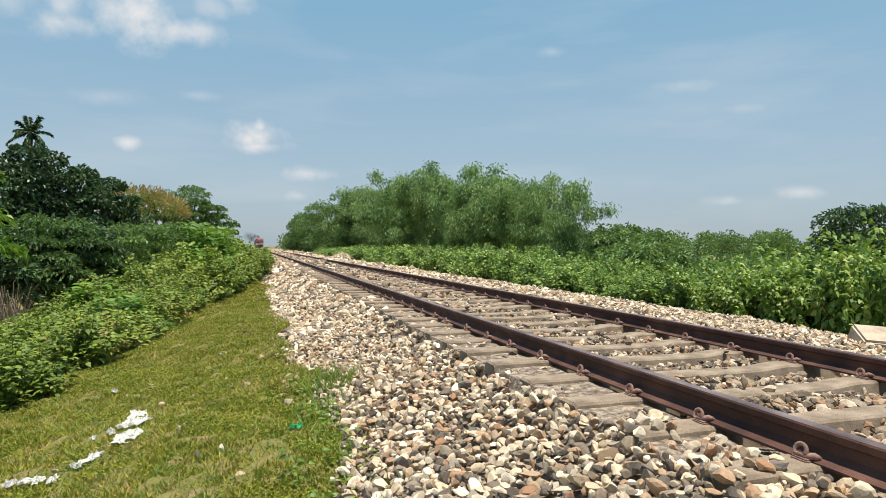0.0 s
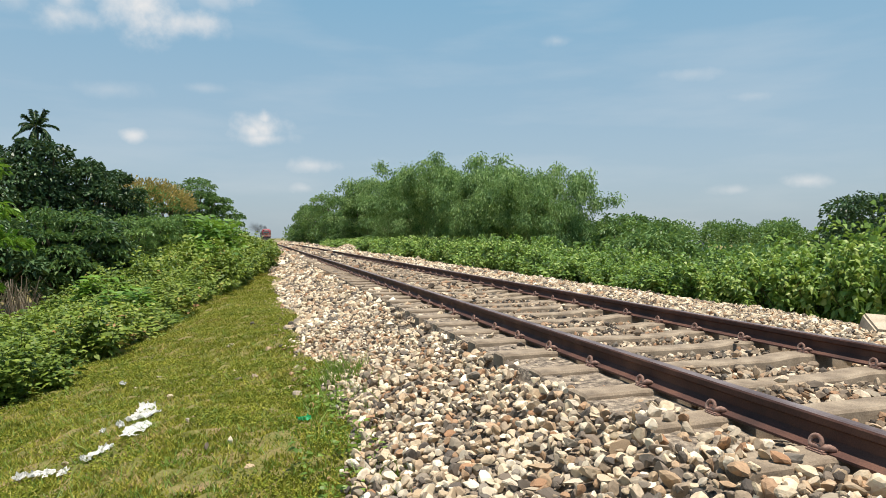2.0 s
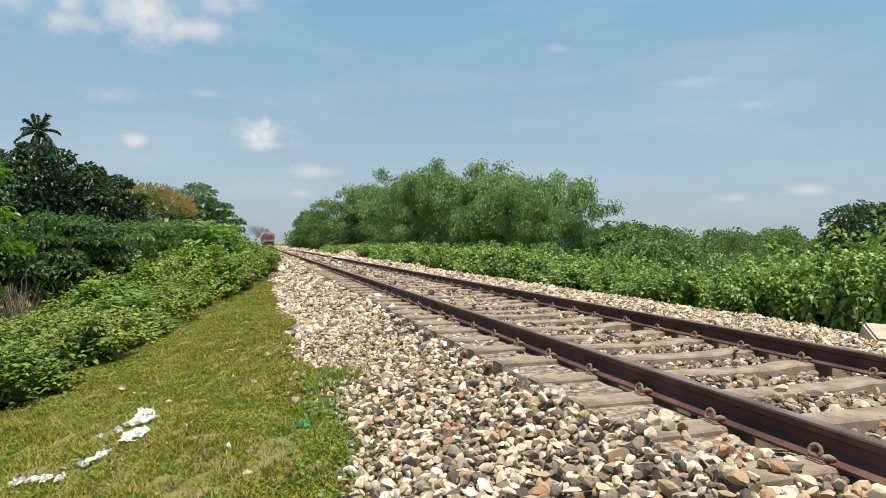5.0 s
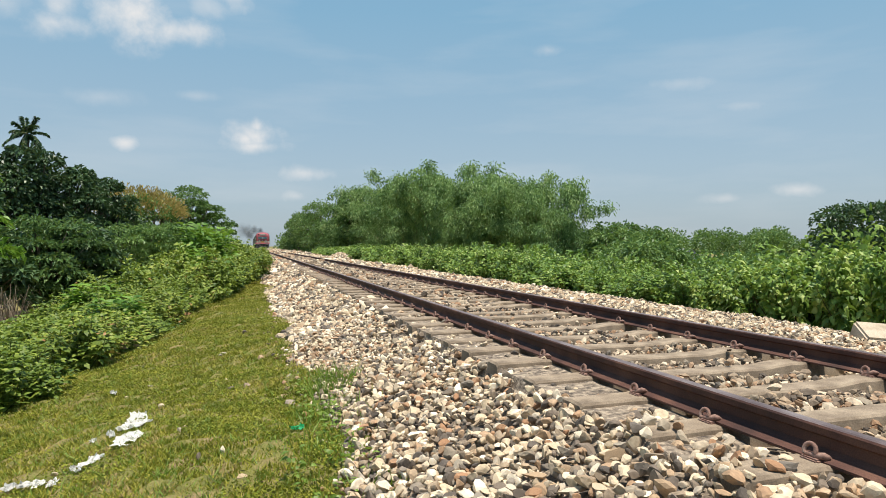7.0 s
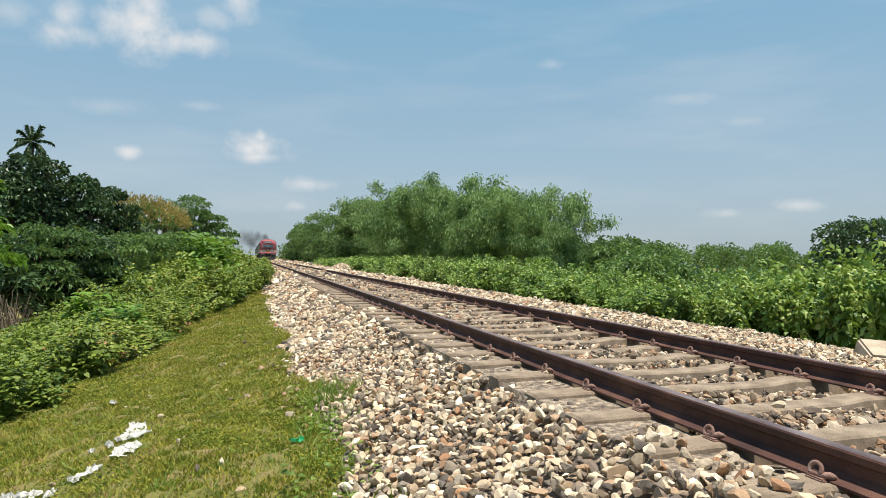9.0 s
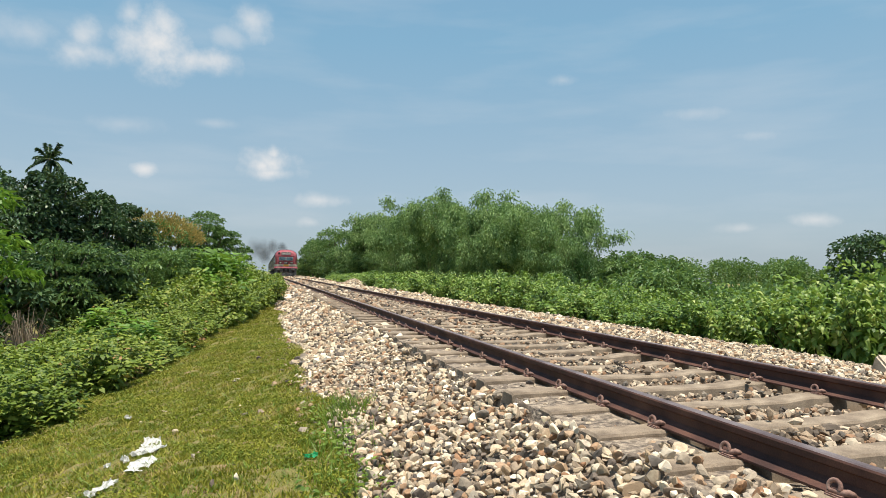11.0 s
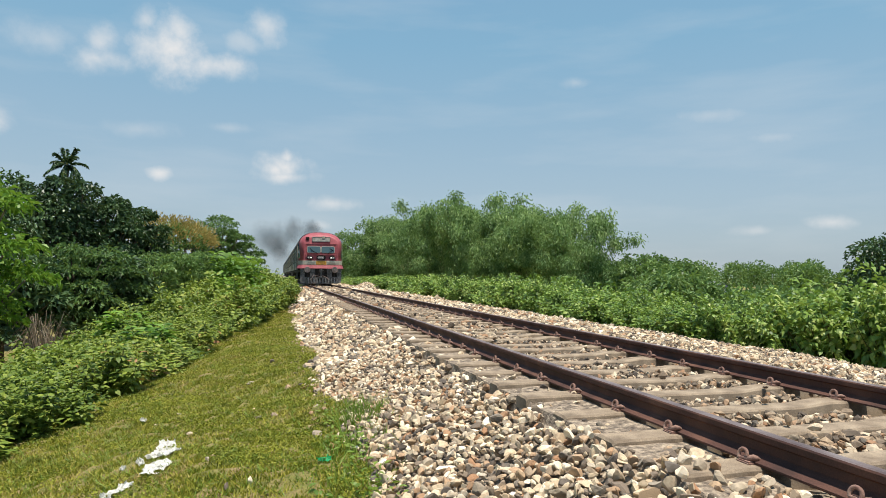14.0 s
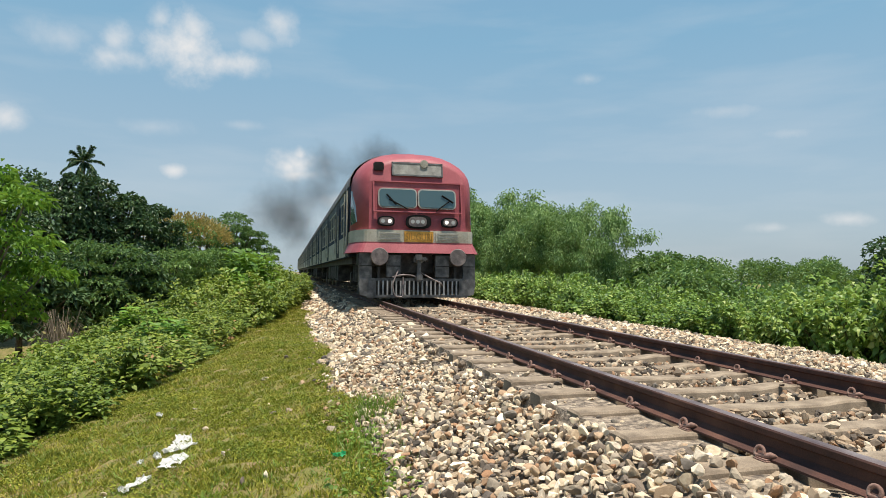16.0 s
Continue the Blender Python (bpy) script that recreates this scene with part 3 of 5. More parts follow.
def bush_meshes(seed, r, h, n_stem, per_stem, leaf, wide, mat):
    """Foliage and stems of one shrub: leaning shoots in a few sprays, leaves spiralling up to a rosette at each tip."""
    rng = np.random.default_rng(seed)
    paths, P, D, L = [], [], [], []
    n_spray = max(5, n_stem // 5)
    sa, sr = rng.uniform(0, 2 * math.pi, n_spray), r * np.sqrt(rng.uniform(0.02, 1, n_spray))
    sh = h * rng.uniform(0.45, 0.98, n_spray) * (1 - 0.35 * (sr / r) ** 2)
    for s in range(n_stem):
        q = s % n_spray
        b = np.array((0.3 * sr[q] * math.cos(sa[q]), 0.3 * sr[q] * math.sin(sa[q]), -0.15))
        t = np.array((sr[q] * math.cos(sa[q]), sr[q] * math.sin(sa[q]), sh[q])) + rng.normal(0, 0.15, 3) * (r, r, 0.6 * h)
        t[2] = min(max(t[2], 0.2 * h), 1.04 * h)
        mid = (b + t) / 2 + np.array((0.15 * math.cos(sa[q]), 0.15 * math.sin(sa[q]), 0.1 * h))
        if s % 3 == 0:
            u = np.linspace(0, 1, 4)[:, None]
            curve = (1 - u) ** 2 * b + 2 * u * (1 - u) * mid + u ** 2 * t
            paths.append([(p, 0.010 * (1 - 0.7 * k / 3)) for k, p in enumerate(curve)])
        # most leaves sit on the outer half of a shoot, closest at its tip
        uu = np.sort(1 - 0.85 * rng.uniform(0.0, 1.0, per_stem) ** 1.5)[:, None]
        pos = (1 - uu) ** 2 * b + 2 * uu * (1 - uu) * mid + uu ** 2 * t
        ang = np.arange(per_stem) * 2.4 + rng.uniform(0, 6)
        d = np.stack([np.cos(ang), np.sin(ang), rng.uniform(-0.55, 0.25, per_stem) + 0.5 * uu[:, 0] ** 3], 1)
        P.append(pos + d * 0.02)
        D.append(d)
        L.append(leaf * rng.uniform(0.6, 1.35, per_stem) * (1.15 - 0.35 * uu[:, 0] ** 4))
    P, D, L = np.concatenate(P), np.concatenate(D), np.concatenate(L)
    P[:, 2] = np.maximum(P[:, 2], 0.0)
    v, f = blade_cloud(P, D, L, L * wide, rng=rng)
    tv, tf = tubes(paths, 3)
    return mesh_np("foliage", v, f, mat), mesh_np("stem", tv, tf, M["shoot"])


def bush_thing(name, meshes, m, label, group):
    ob = thing(name, m, label, "bush", group)
    hang("foliage", meshes[0], ob)
    hang("stem", meshes[1], ob)
    return ob


def plant_row(name, variants, spots, label, group):
    """One shrub of each variant is built, the rest are copies."""
    made = {}
    for i, (x, y, z, s, turn) in enumerate(spots):
        k = i % len(variants)
        m = pose(x, y, z, 0, 0, turn)
        if k not in made:
            made[k] = bush_thing(name, variants[k], m, label, group)
            ob = made[k]
        else:
            ob = copy_thing(made[k], m)
        ob.scale = (s[0], s[0], s[1])


def build_hedges():
    rng = np.random.default_rng(21)
    right = [bush_meshes(31 + k, 0.85, 1.0, 110, 24, 0.098, 0.58, M["hedge"]) for k in range(4)]
    right_far = [bush_meshes(41 + k, 0.85, 1.0, 76, 18, 0.13, 0.56, M["hedge"]) for k in range(3)]
    spots, far = [], []
    # beyond the line: tops follow the plan's heights
    HY = [4.28, 6.23, 7.62, 8.18, 8.73, 10.12, 11.98, 14.57, 16.98, 20.78, 28.39, 43.22, 64.54]
    HZ = [1.36, 1.33, 1.27, 1.24, 1.05, 0.72, 0.48, 0.60, 0.82, 0.92, 1.02, 1.05, 0.8]
    y = 3.6
    while y < 75:
        edge = float(np.interp(y, [4.3, 7.45, 9.31, 12.09, 20.06, 55.29], [5.3, 5.1, 4.8, 4.55, 4.4, 4.3]))
        for row in range(3 if y < 30 else 2):
            x = edge + 0.25 + row * 0.95 + rng.uniform(-0.15, 0.15)
            yy = y + rng.uniform(-0.3, 0.3)
            g = float(ground_z(x, yy))
            top = float(np.interp(yy, HY, HZ)) + rng.uniform(-0.16, 0.12)
            s = rng.uniform(0.85, 1.1) * (1 if y < 30 else 1.35)
            (spots if yy < 15 and row < 2 else far).append((x, yy, g, (s, max(0.6, (top - g) * 0.97)), rng.uniform(0, 360)))
        y += rng.uniform(0.8, 1.05) if y < 30 else rng.uniform(1.5, 2.2)
    for kind, rows in ((right, spots), (right_far, far)):
        plant_row("hedge_bush", kind, rows, "dense broad-leaved green bush in the hedge beside the track", "hedge along the track")
    # low scrub on the near embankment slope
    left = [bush_meshes(51 + k, 0.8, 0.95, 100, 22, 0.098, 0.52, M["slope_bush"]) for k in range(4)]
    left_far = [bush_meshes(61 + k, 0.85, 0.95, 74, 18, 0.13, 0.5, M["slope_bush"]) for k in range(3)]
    spots, far = [], []
    y = 4.5
    while y < 70:
        edge = float(np.interp(y, [4.72, 6.85, 7.87, 11.67, 17.42, 23.26, 29.75, 55.7], [-5.75, -5.55, -5.4, -4.75, -3.95, -3.1, -2.5, -2.35]))
        rows = 5 if y < 22 else 3
        for row in range(rows):
            x = edge - 0.35 - row * 0.85 + rng.uniform(-0.2, 0.2)
            yy = y + rng.uniform(-0.35, 0.35)
            g = float(ground_z(x, yy))
            tall = float(np.interp(yy, [4.7, 13, 20.5, 28, 56], [0.8, 1.05, 1.5, 1.75, 1.3])) * (0.72 if row == 0 else 1.0)
            s = rng.uniform(0.85, 1.15)
            (spots if yy < 17 and row < 4 else far).append((x, yy, g, (s, tall * rng.uniform(0.75, 1.3)), rng.uniform(0, 360)))
        y += rng.uniform(0.9, 1.15) if y < 30 else rng.uniform(1.6, 2.4)
    for kind, rows_of in ((left, spots), (left_far, far)):
        plant_row("slope_bush", kind, rows_of, "leafy yellow-green shrub covering the embankment slope", "scrub on the slope")
    # a taller sapling with long drooping leaves stands out of the scrub
    sap = bush_meshes(77, 0.75, 2.2, 30, 26, 0.34, 0.32, M["light_leaf"])
    plant_row("sapling", [sap], [(-4.39, 21.59, -0.75, (1.0, 1.22), 20), (-3.99, 22.87, -0.7, (0.9, 1.12), 140), (-4.68, 23.27, -0.8, (0.9, 1.18), 200), (-4.79, 20.03, -0.85, (0.9, 0.85), 250), (-5.91, 14.98, -1.1, (0.8, 0.62), 80), (-5.32, 12.18, -0.95, (0.7, 0.5), 300)], "bright green sapling with long drooping leaves", "saplings on the slope")


def tree_parts(seed, h, trunk_h, crown_r, n_clump, n_leaf, leaf, wide, flat=0.7, spread=1.0, droop=0.25):
    """Arrays for trunk with limbs and for the crown's leaves, gathered in uneven clumps."""
    rng = np.random.default_rng(seed)
    top = np.array((rng.normal(0, 0.25), rng.normal(0, 0.25), h * 0.82))
    stem = [(np.array((0, 0, -0.4)), 0.035 * h), (np.array((0, 0, trunk_h * 0.5)) + rng.normal(0, 0.1, 3) * (1, 1, 0), 0.027 * h), (np.array((0.1, 0.05, trunk_h)), 0.022 * h), (top, 0.006 * h)]
    paths, P, D = [stem], [], []
    for c in range(n_clump):
        a = 2.4 * c + rng.uniform(-0.5, 0.5)
        u = (c + 0.5) / n_clump
        zz = trunk_h + (h - trunk_h) * (0.08 + 0.86 * u)
        rr = crown_r * spread * math.sqrt(max(0.05, 1 - (2 * u - 0.85) ** 2 / 1.4)) * rng.uniform(0.45, 1.0)
        cen = np.array((rr * math.cos(a), rr * math.sin(a), zz - 0.12 * h * rng.uniform(0, 0.5)))
        size = crown_r * rng.uniform(0.28, 0.5)
        start = stem[2][0] * (1 - 0.6 * u) + top * 0.6 * u
        midp = (start + cen) / 2 + np.array((0, 0, -0.08 * h))
        paths.append([(start, 0.010 * h), (midp, 0.006 * h), (cen, 0.003 * h)])
        k = int(n_leaf / n_clump * rng.uniform(0.7, 1.3))
        d = unit(k, rng)
        d[:, 2] = np.where(d[:, 2] < -0.3, -d[:, 2] * 0.6, d[:, 2])
        rad = size * rng.uniform(0.35, 1.0, (k, 1)) ** 0.5
        P.append(cen + d * rad * (1, 1, flat))
        D.append(d * (1, 1, 0.4) + rng.normal(0, 0.45, (k, 3)) - (0, 0, 0.35))
    P, D = np.concatenate(P), np.concatenate(D)
    L = leaf * rng.uniform(0.6, 1.3, len(P))
    return tubes(paths, 6), leaf_cloud(P, D, L, L * wide, droop=droop, rng=rng)


def tree_thing(seed, m, label, leaf_mat, h, trunk_h, crown_r, n_clump, n_leaf, leaf, wide, group="", flowers=0, **kw):
    wood, crown = tree_parts(seed, h, trunk_h, crown_r, n_clump, n_leaf, leaf, wide, **kw)
    ob = thing("tree", m, label, "tree", group)
    hang("trunk", mesh_np("trunk", *wood, M["bark"]), ob)
    c = hang("crown", mesh_np("crown", *crown, M[leaf_mat]), ob)
    if flowers:
        rng = np.random.default_rng(seed + 1)
        d = unit(flowers, rng)
        d[:, 2] = 0.35 + np.abs(d[:, 2]) * 0.65
        P = np.array((0, 0, h * 0.6)) + d * (crown_r * 1.15, crown_r * 1.15, h * 0.38) + rng.normal(0, 0.2, (flowers, 3))
        v, f = leaf_cloud(P, d + (0, 0, 0.6), np.full(flowers, 0.24), np.full(flowers, 0.11), rng=rng)
        hang("blossom", mesh_np("blossom", v, f, M["flower"]), c, "yellow-orange blossom on the crown")
    return ob


def build_left_trees():
    G = "trees below the embankment"
    # x, y, top, crown radius, kind
    rows = [(-17.14, 41.45, 6.4, 3.0, "dark"), (-15.34, 42.76, 6.9, 2.7, "dark"), (-13.64, 44.54, 6.1, 2.5, "dark"), (-12.34, 46.8, 5.3, 2.3, "dark"), (-19.23, 38.77, 6.2, 3.0, "dark"), (-22.22, 37.97, 6.0, 3.0, "dark"),
            (-11.33, 52.32, 5.1, 3.1, "flower"), (-10.02, 55.5, 5.1, 2.4, "mid"), (-8.02, 57.73, 6.0, 2.8, "mid"), (-6.62, 59.52, 4.8, 2.2, "mid"),
            (-12, 33.34, 2.3, 2.3, "mid"), (-10.7, 34.67, 1.7, 2.0, "dark"), (-9.58, 41.11, 2.2, 2.5, "mid"), (-7.98, 43.82, 2.2, 2.3, "mid"), (-6.67, 47.47, 2.2, 2.0, "mid"), (-14.29, 31.13, 2.0, 2.2, "dark"),
            (-10.77, 17.99, 3.7, 2.05, "light"), (-12.86, 17.62, 3.6, 2.2, "light"), (-9.79, 14.23, 0.9, 1.0, "light"), (-16.3, 25.65, 3.0, 2.4, "mid")]
    for i, (x, y, top, r, k) in enumerate(rows):
        g = float(ground_z(x, y))
        h = top - g
        m = pose(x, y, g, 0, 0, 67 * i)
        if k == "dark":
            tree_thing(200 + i, m, "tall dark glossy-leaved tree below the embankment", "dark_leaf", h, h * 0.22, r, 26, 6500, 0.30, 0.55, G)
        elif k == "mid":
            tree_thing(200 + i, m, "spreading green tree with layered fine foliage", "mid_leaf", h, h * 0.2, r, 24, 7000, 0.24, 0.42, G, flat=0.45)
        elif k == "flower":
            tree_thing(200 + i, m, "green tree with a crown of yellow-orange blossom", "mid_leaf", h, h * 0.2, r, 24, 6000, 0.26, 0.45, G, flowers=2200)
        else:
            tree_thing(200 + i, m, "bright green young tree with drooping leaflets", "light_leaf", h, h * 0.36, r, 30, 6500, 0.19, 0.34, G, flat=0.5, droop=0.4)
    build_palm(-15.73, 43.99, 8.55, 0.86, "slender palm rising above the dark trees")
    build_palm(5.66, 122.94, 4.15, 1.5, "small drooping palm at the end of the grove")
    build_dry_shrub()


def build_palm(x, y, top, size, label):
    g = float(ground_z(x, y))
    h = top - 1.2 * size - g
    ob = thing("areca_palm", pose(x, y, g), label, "palm tree")
    v, f = tubes([[(np.array((0, 0, -0.3)), 0.13), (np.array((0.1, 0, h * 0.5)), 0.10), (np.array((0.05, 0, h)), 0.08)]], 7)
    hang("trunk", mesh_np("trunk", v, f, M["bark"]), ob)
    rng = np.random.default_rng(5)
    P, D, spines = [], [], []
    for k in range(15):
        # young fronds stand up, older ones arch over, the oldest hang
        a, up = 2.4 * k, -0.85 + 2.05 * (k / 14) + rng.uniform(-0.1, 0.1)
        u = np.linspace(0, 1, 34)
        reach = size * rng.uniform(1.2, 1.5)
        hx = reach * (u - 0.12 * u ** 2) * math.cos(up)
        hz = reach * (u * math.sin(up) - 0.34 * math.cos(up) * u ** 2.4)
        spine = np.stack([0.05 + hx * math.cos(a), hx * math.sin(a), h + hz], 1)
        spines.append([(p, 0.018) for p in spine[::5]])
        side = np.array((-math.sin(a), math.cos(a), 0))
        for sgn in (-1, 1):
            P.append(spine[3:])
            D.append(sgn * 0.6 * side + np.gradient(spine, axis=0)[3:] * 22 / size - (0, 0, 0.45) + rng.normal(0, 0.12, (31, 3)))
    P, D = np.concatenate(P), np.concatenate(D)
    v, f = leaf_cloud(P, D, np.full(len(P), 0.38 * size), np.full(len(P), 0.055 * size), rng=rng)
    hang("frond", mesh_np("frond", v, f, M["dark_leaf"]), ob)
    v, f = tubes(spines, 4)
    hang("frond_rib", mesh_np("frond_rib", v, f, M["culm"]), ob)


def build_dry_shrub():
    rng = np.random.default_rng(9)
    x, y = -11.03, 25.88
    ob = thing("dry_shrub", pose(x, y, float(ground_z(x, y))), "leafless grey-brown shrub among the green trees", "bush")
    paths = []
    for k in range(70):
        a = rng.uniform(0, 6.28)
        r, h = rng.uniform(0.3, 1.0), rng.uniform(1.4, 2.5)
        b = np.array((0.1 * math.cos(a), 0.1 * math.sin(a), -0.2))
        t1 = np.array((r * 0.7 * math.cos(a), r * 0.7 * math.sin(a), h))
        t2 = np.array((r * 1.25 * math.cos(a + 0.3), r * 1.25 * math.sin(a + 0.3), h * rng.uniform(0.5, 0.85)))
        paths.append([(b, 0.02), (t1 * 0.6, 0.014), (t1, 0.009), (t2, 0.004)])
    v, f = tubes(paths, 3)
    hang("branch", mesh_np("branch", v, f, M["dry"]), ob)


def bamboo_meshes(seed, h, r, n_culm, per):
    """A clump of culms arching out at their tips, with hanging sprays of leaves and daylight between the tips."""
    rng = np.random.default_rng(seed)
    paths, P, D, L = [], [], [], []
    for c in range(n_culm):
        a, b0 = rng.uniform(0, 6.28), rng.uniform(0, 0.6) * r
        base = np.array((b0 * math.cos(a), b0 * math.sin(a), -0.3))
        hh = h * (rng.uniform(0.5, 0.9) if c % 3 else rng.uniform(0.88, 1.08))
        out = r * rng.uniform(0.35, 1.2)
        dirn = np.array((math.cos(a), math.sin(a), 0))
        u = np.linspace(0, 1, 11)
        curve = base + np.outer(u * 0.3 * out + out * u ** 4, dirn)
        curve[:, 2] = base[2] + hh * (u - 0.17 * u ** 6)
        paths.append([(p, 0.045 * (1 - 0.8 * k / 10)) for k, p in enumerate(curve)])
        su = np.concatenate([rng.uniform(0.12, 0.75, 6), rng.uniform(0.75, 0.93, 3), (0.95, 0.985, 1.0)])
        pos = np.stack([np.interp(su, u, curve[:, k]) for k in range(3)], 1)
        ang = rng.uniform(0, 6.28, len(su))
        reach = rng.uniform(0.2, 0.75, len(su)) * (1.15 - 0.95 * su)
        cen = pos + np.stack([np.cos(ang) * reach, np.sin(ang) * reach, rng.uniform(-0.15, 0.2, len(su))], 1)
        for q, w in zip(cen, su):
            n = int(per / len(su) * rng.uniform(0.5, 1.4) * (2.2 if w > 0.9 else 0.85))
            # each spray is a small drooping fan, longer than it is wide
            fan = rng.uniform(0, 6.28)
            o = np.clip(rng.normal(0, 1, (n, 3)), -1.7, 1.7) * ((0.29, 0.22, 0.30) if w > 0.9 else (0.24, 0.14, 0.36))
            o = np.stack([o[:, 0] * math.cos(fan) - o[:, 1] * math.sin(fan), o[:, 0] * math.sin(fan) + o[:, 1] * math.cos(fan), o[:, 2] - 0.5 * np.abs(o[:, 0])], 1)
            P.append(q + o)
            D.append(o * (1.4, 1.4, 0.5) + rng.normal(0, 0.3, (n, 3)) - (0, 0, 0.55))
            L.append(rng.uniform(0.15, 0.28, n))
    P, D, L = np.concatenate(P), np.concatenate(D), np.concatenate(L)
    v, f = leaf_cloud(P, D, L, L * 0.42, fold=0.08, droop=0.25, rng=rng)
    tv, tf = tubes(paths, 4)
    return mesh_np("foliage", v, f, M["bamboo_leaf"]), mesh_np("culm", tv, tf, M["culm"])


def build_grove():
    rng = np.random.default_rng(88)
    kinds = [bamboo_meshes(300 + k, 10.0, 2.4, 34, 400) for k in range(4)]
    made = {}
    # x, y, top of the clumps along the far edge of the fields
    rows = [(11.69, 89.29, 8.9), (12.56, 84.61, 9.3), (13.63, 77.15, 9.6), (14.5, 71.54, 10.0), (15.28, 66.87, 9.8), (16.05, 62.2, 9.9), (16.73, 58.46, 8.8), (17.32, 55.19, 7.8),
            (17.8, 51.92, 8.0), (18.29, 49.12, 7.4), (18.6, 47.4, 7.5), (18.9, 45.2, 6.9),
            (14.86, 87.29, 8.6), (17.39, 73.27, 8.8), (18.55, 63.94, 8.2), (19.71, 55.55, 6.4), (20.08, 49.97, 5.0)]
    for i, (x, y, top) in enumerate(rows):
        g, k = float(ground_z(x, y)), i % 4
        m = pose(x, y, g, 0, 0, rng.uniform(0, 360))
        if k not in made:
            ob = thing("bamboo_clump", m, "tall feathery green bamboo clump with arching tips", "bamboo", "bamboo grove")
            hang("foliage", kinds[k][0], ob)
            hang("culm", kinds[k][1], ob)
            made[k] = ob
        else:
            ob = copy_thing(made[k], m)
        s = (top - g) / 10.0 * (1.02 + 0.05 * math.sin(2.7 * i))
        ob.scale = (s, s, s)
    # rounded trees at both ends of the grove and scrub at its foot
    G = "trees beside the grove"
    for i, (x, y, top, r, n) in enumerate(((6.74, 121.04, 7.0, 4.2, 7000), (8.69, 110.75, 8.6, 4.8, 9000), (10.64, 89.33, 8.6, 4.4, 9000), (9.36, 103.3, 5.0, 4.0, 6000),
                                           (26.04, 47.84, 2.4, 3.4, 7000), (28.52, 46.8, 2.1, 3.0, 6000), (23.03, 41.49, 1.9, 2.8, 6000), (21.02, 36.02, 1.1, 2.4, 5000),
                                           (40.91, 37.43, 4.2, 3.6, 7000), (36.4, 29.76, 3.0, 2.6, 5000), (5.42, 138.71, 3.0, 2.2, 3000))):
        g = float(ground_z(x, y))
        tree_thing(400 + i, pose(x, y, g, 0, 0, 40 * i), "rounded green tree standing beside the bamboo grove", "dark_leaf" if i in (8, 9) else "mid_leaf", top - g, (top - g) * 0.12, r, 26, n, 0.34, 0.5, G)
    under = [bush_meshes(91 + k, 1.6, 2.4, 50, 26, 0.34, 0.42, M["mid_leaf"]) for k in range(2)]
    spots = []
    for k in range(34):
        u = k / 33
        x, y = 8.7 + 10.5 * u + rng.uniform(-1, 1), 95.6 - 61 * u + rng.uniform(-1.5, 1.5)
        spots.append((x, y, float(ground_z(x, y)), (rng.uniform(0.9, 1.4), rng.uniform(0.9, 1.7)), rng.uniform(0, 360)))
    plant_row("grove_bush", under, spots, "dull green shrub at the foot of the grove", "scrub under the grove")


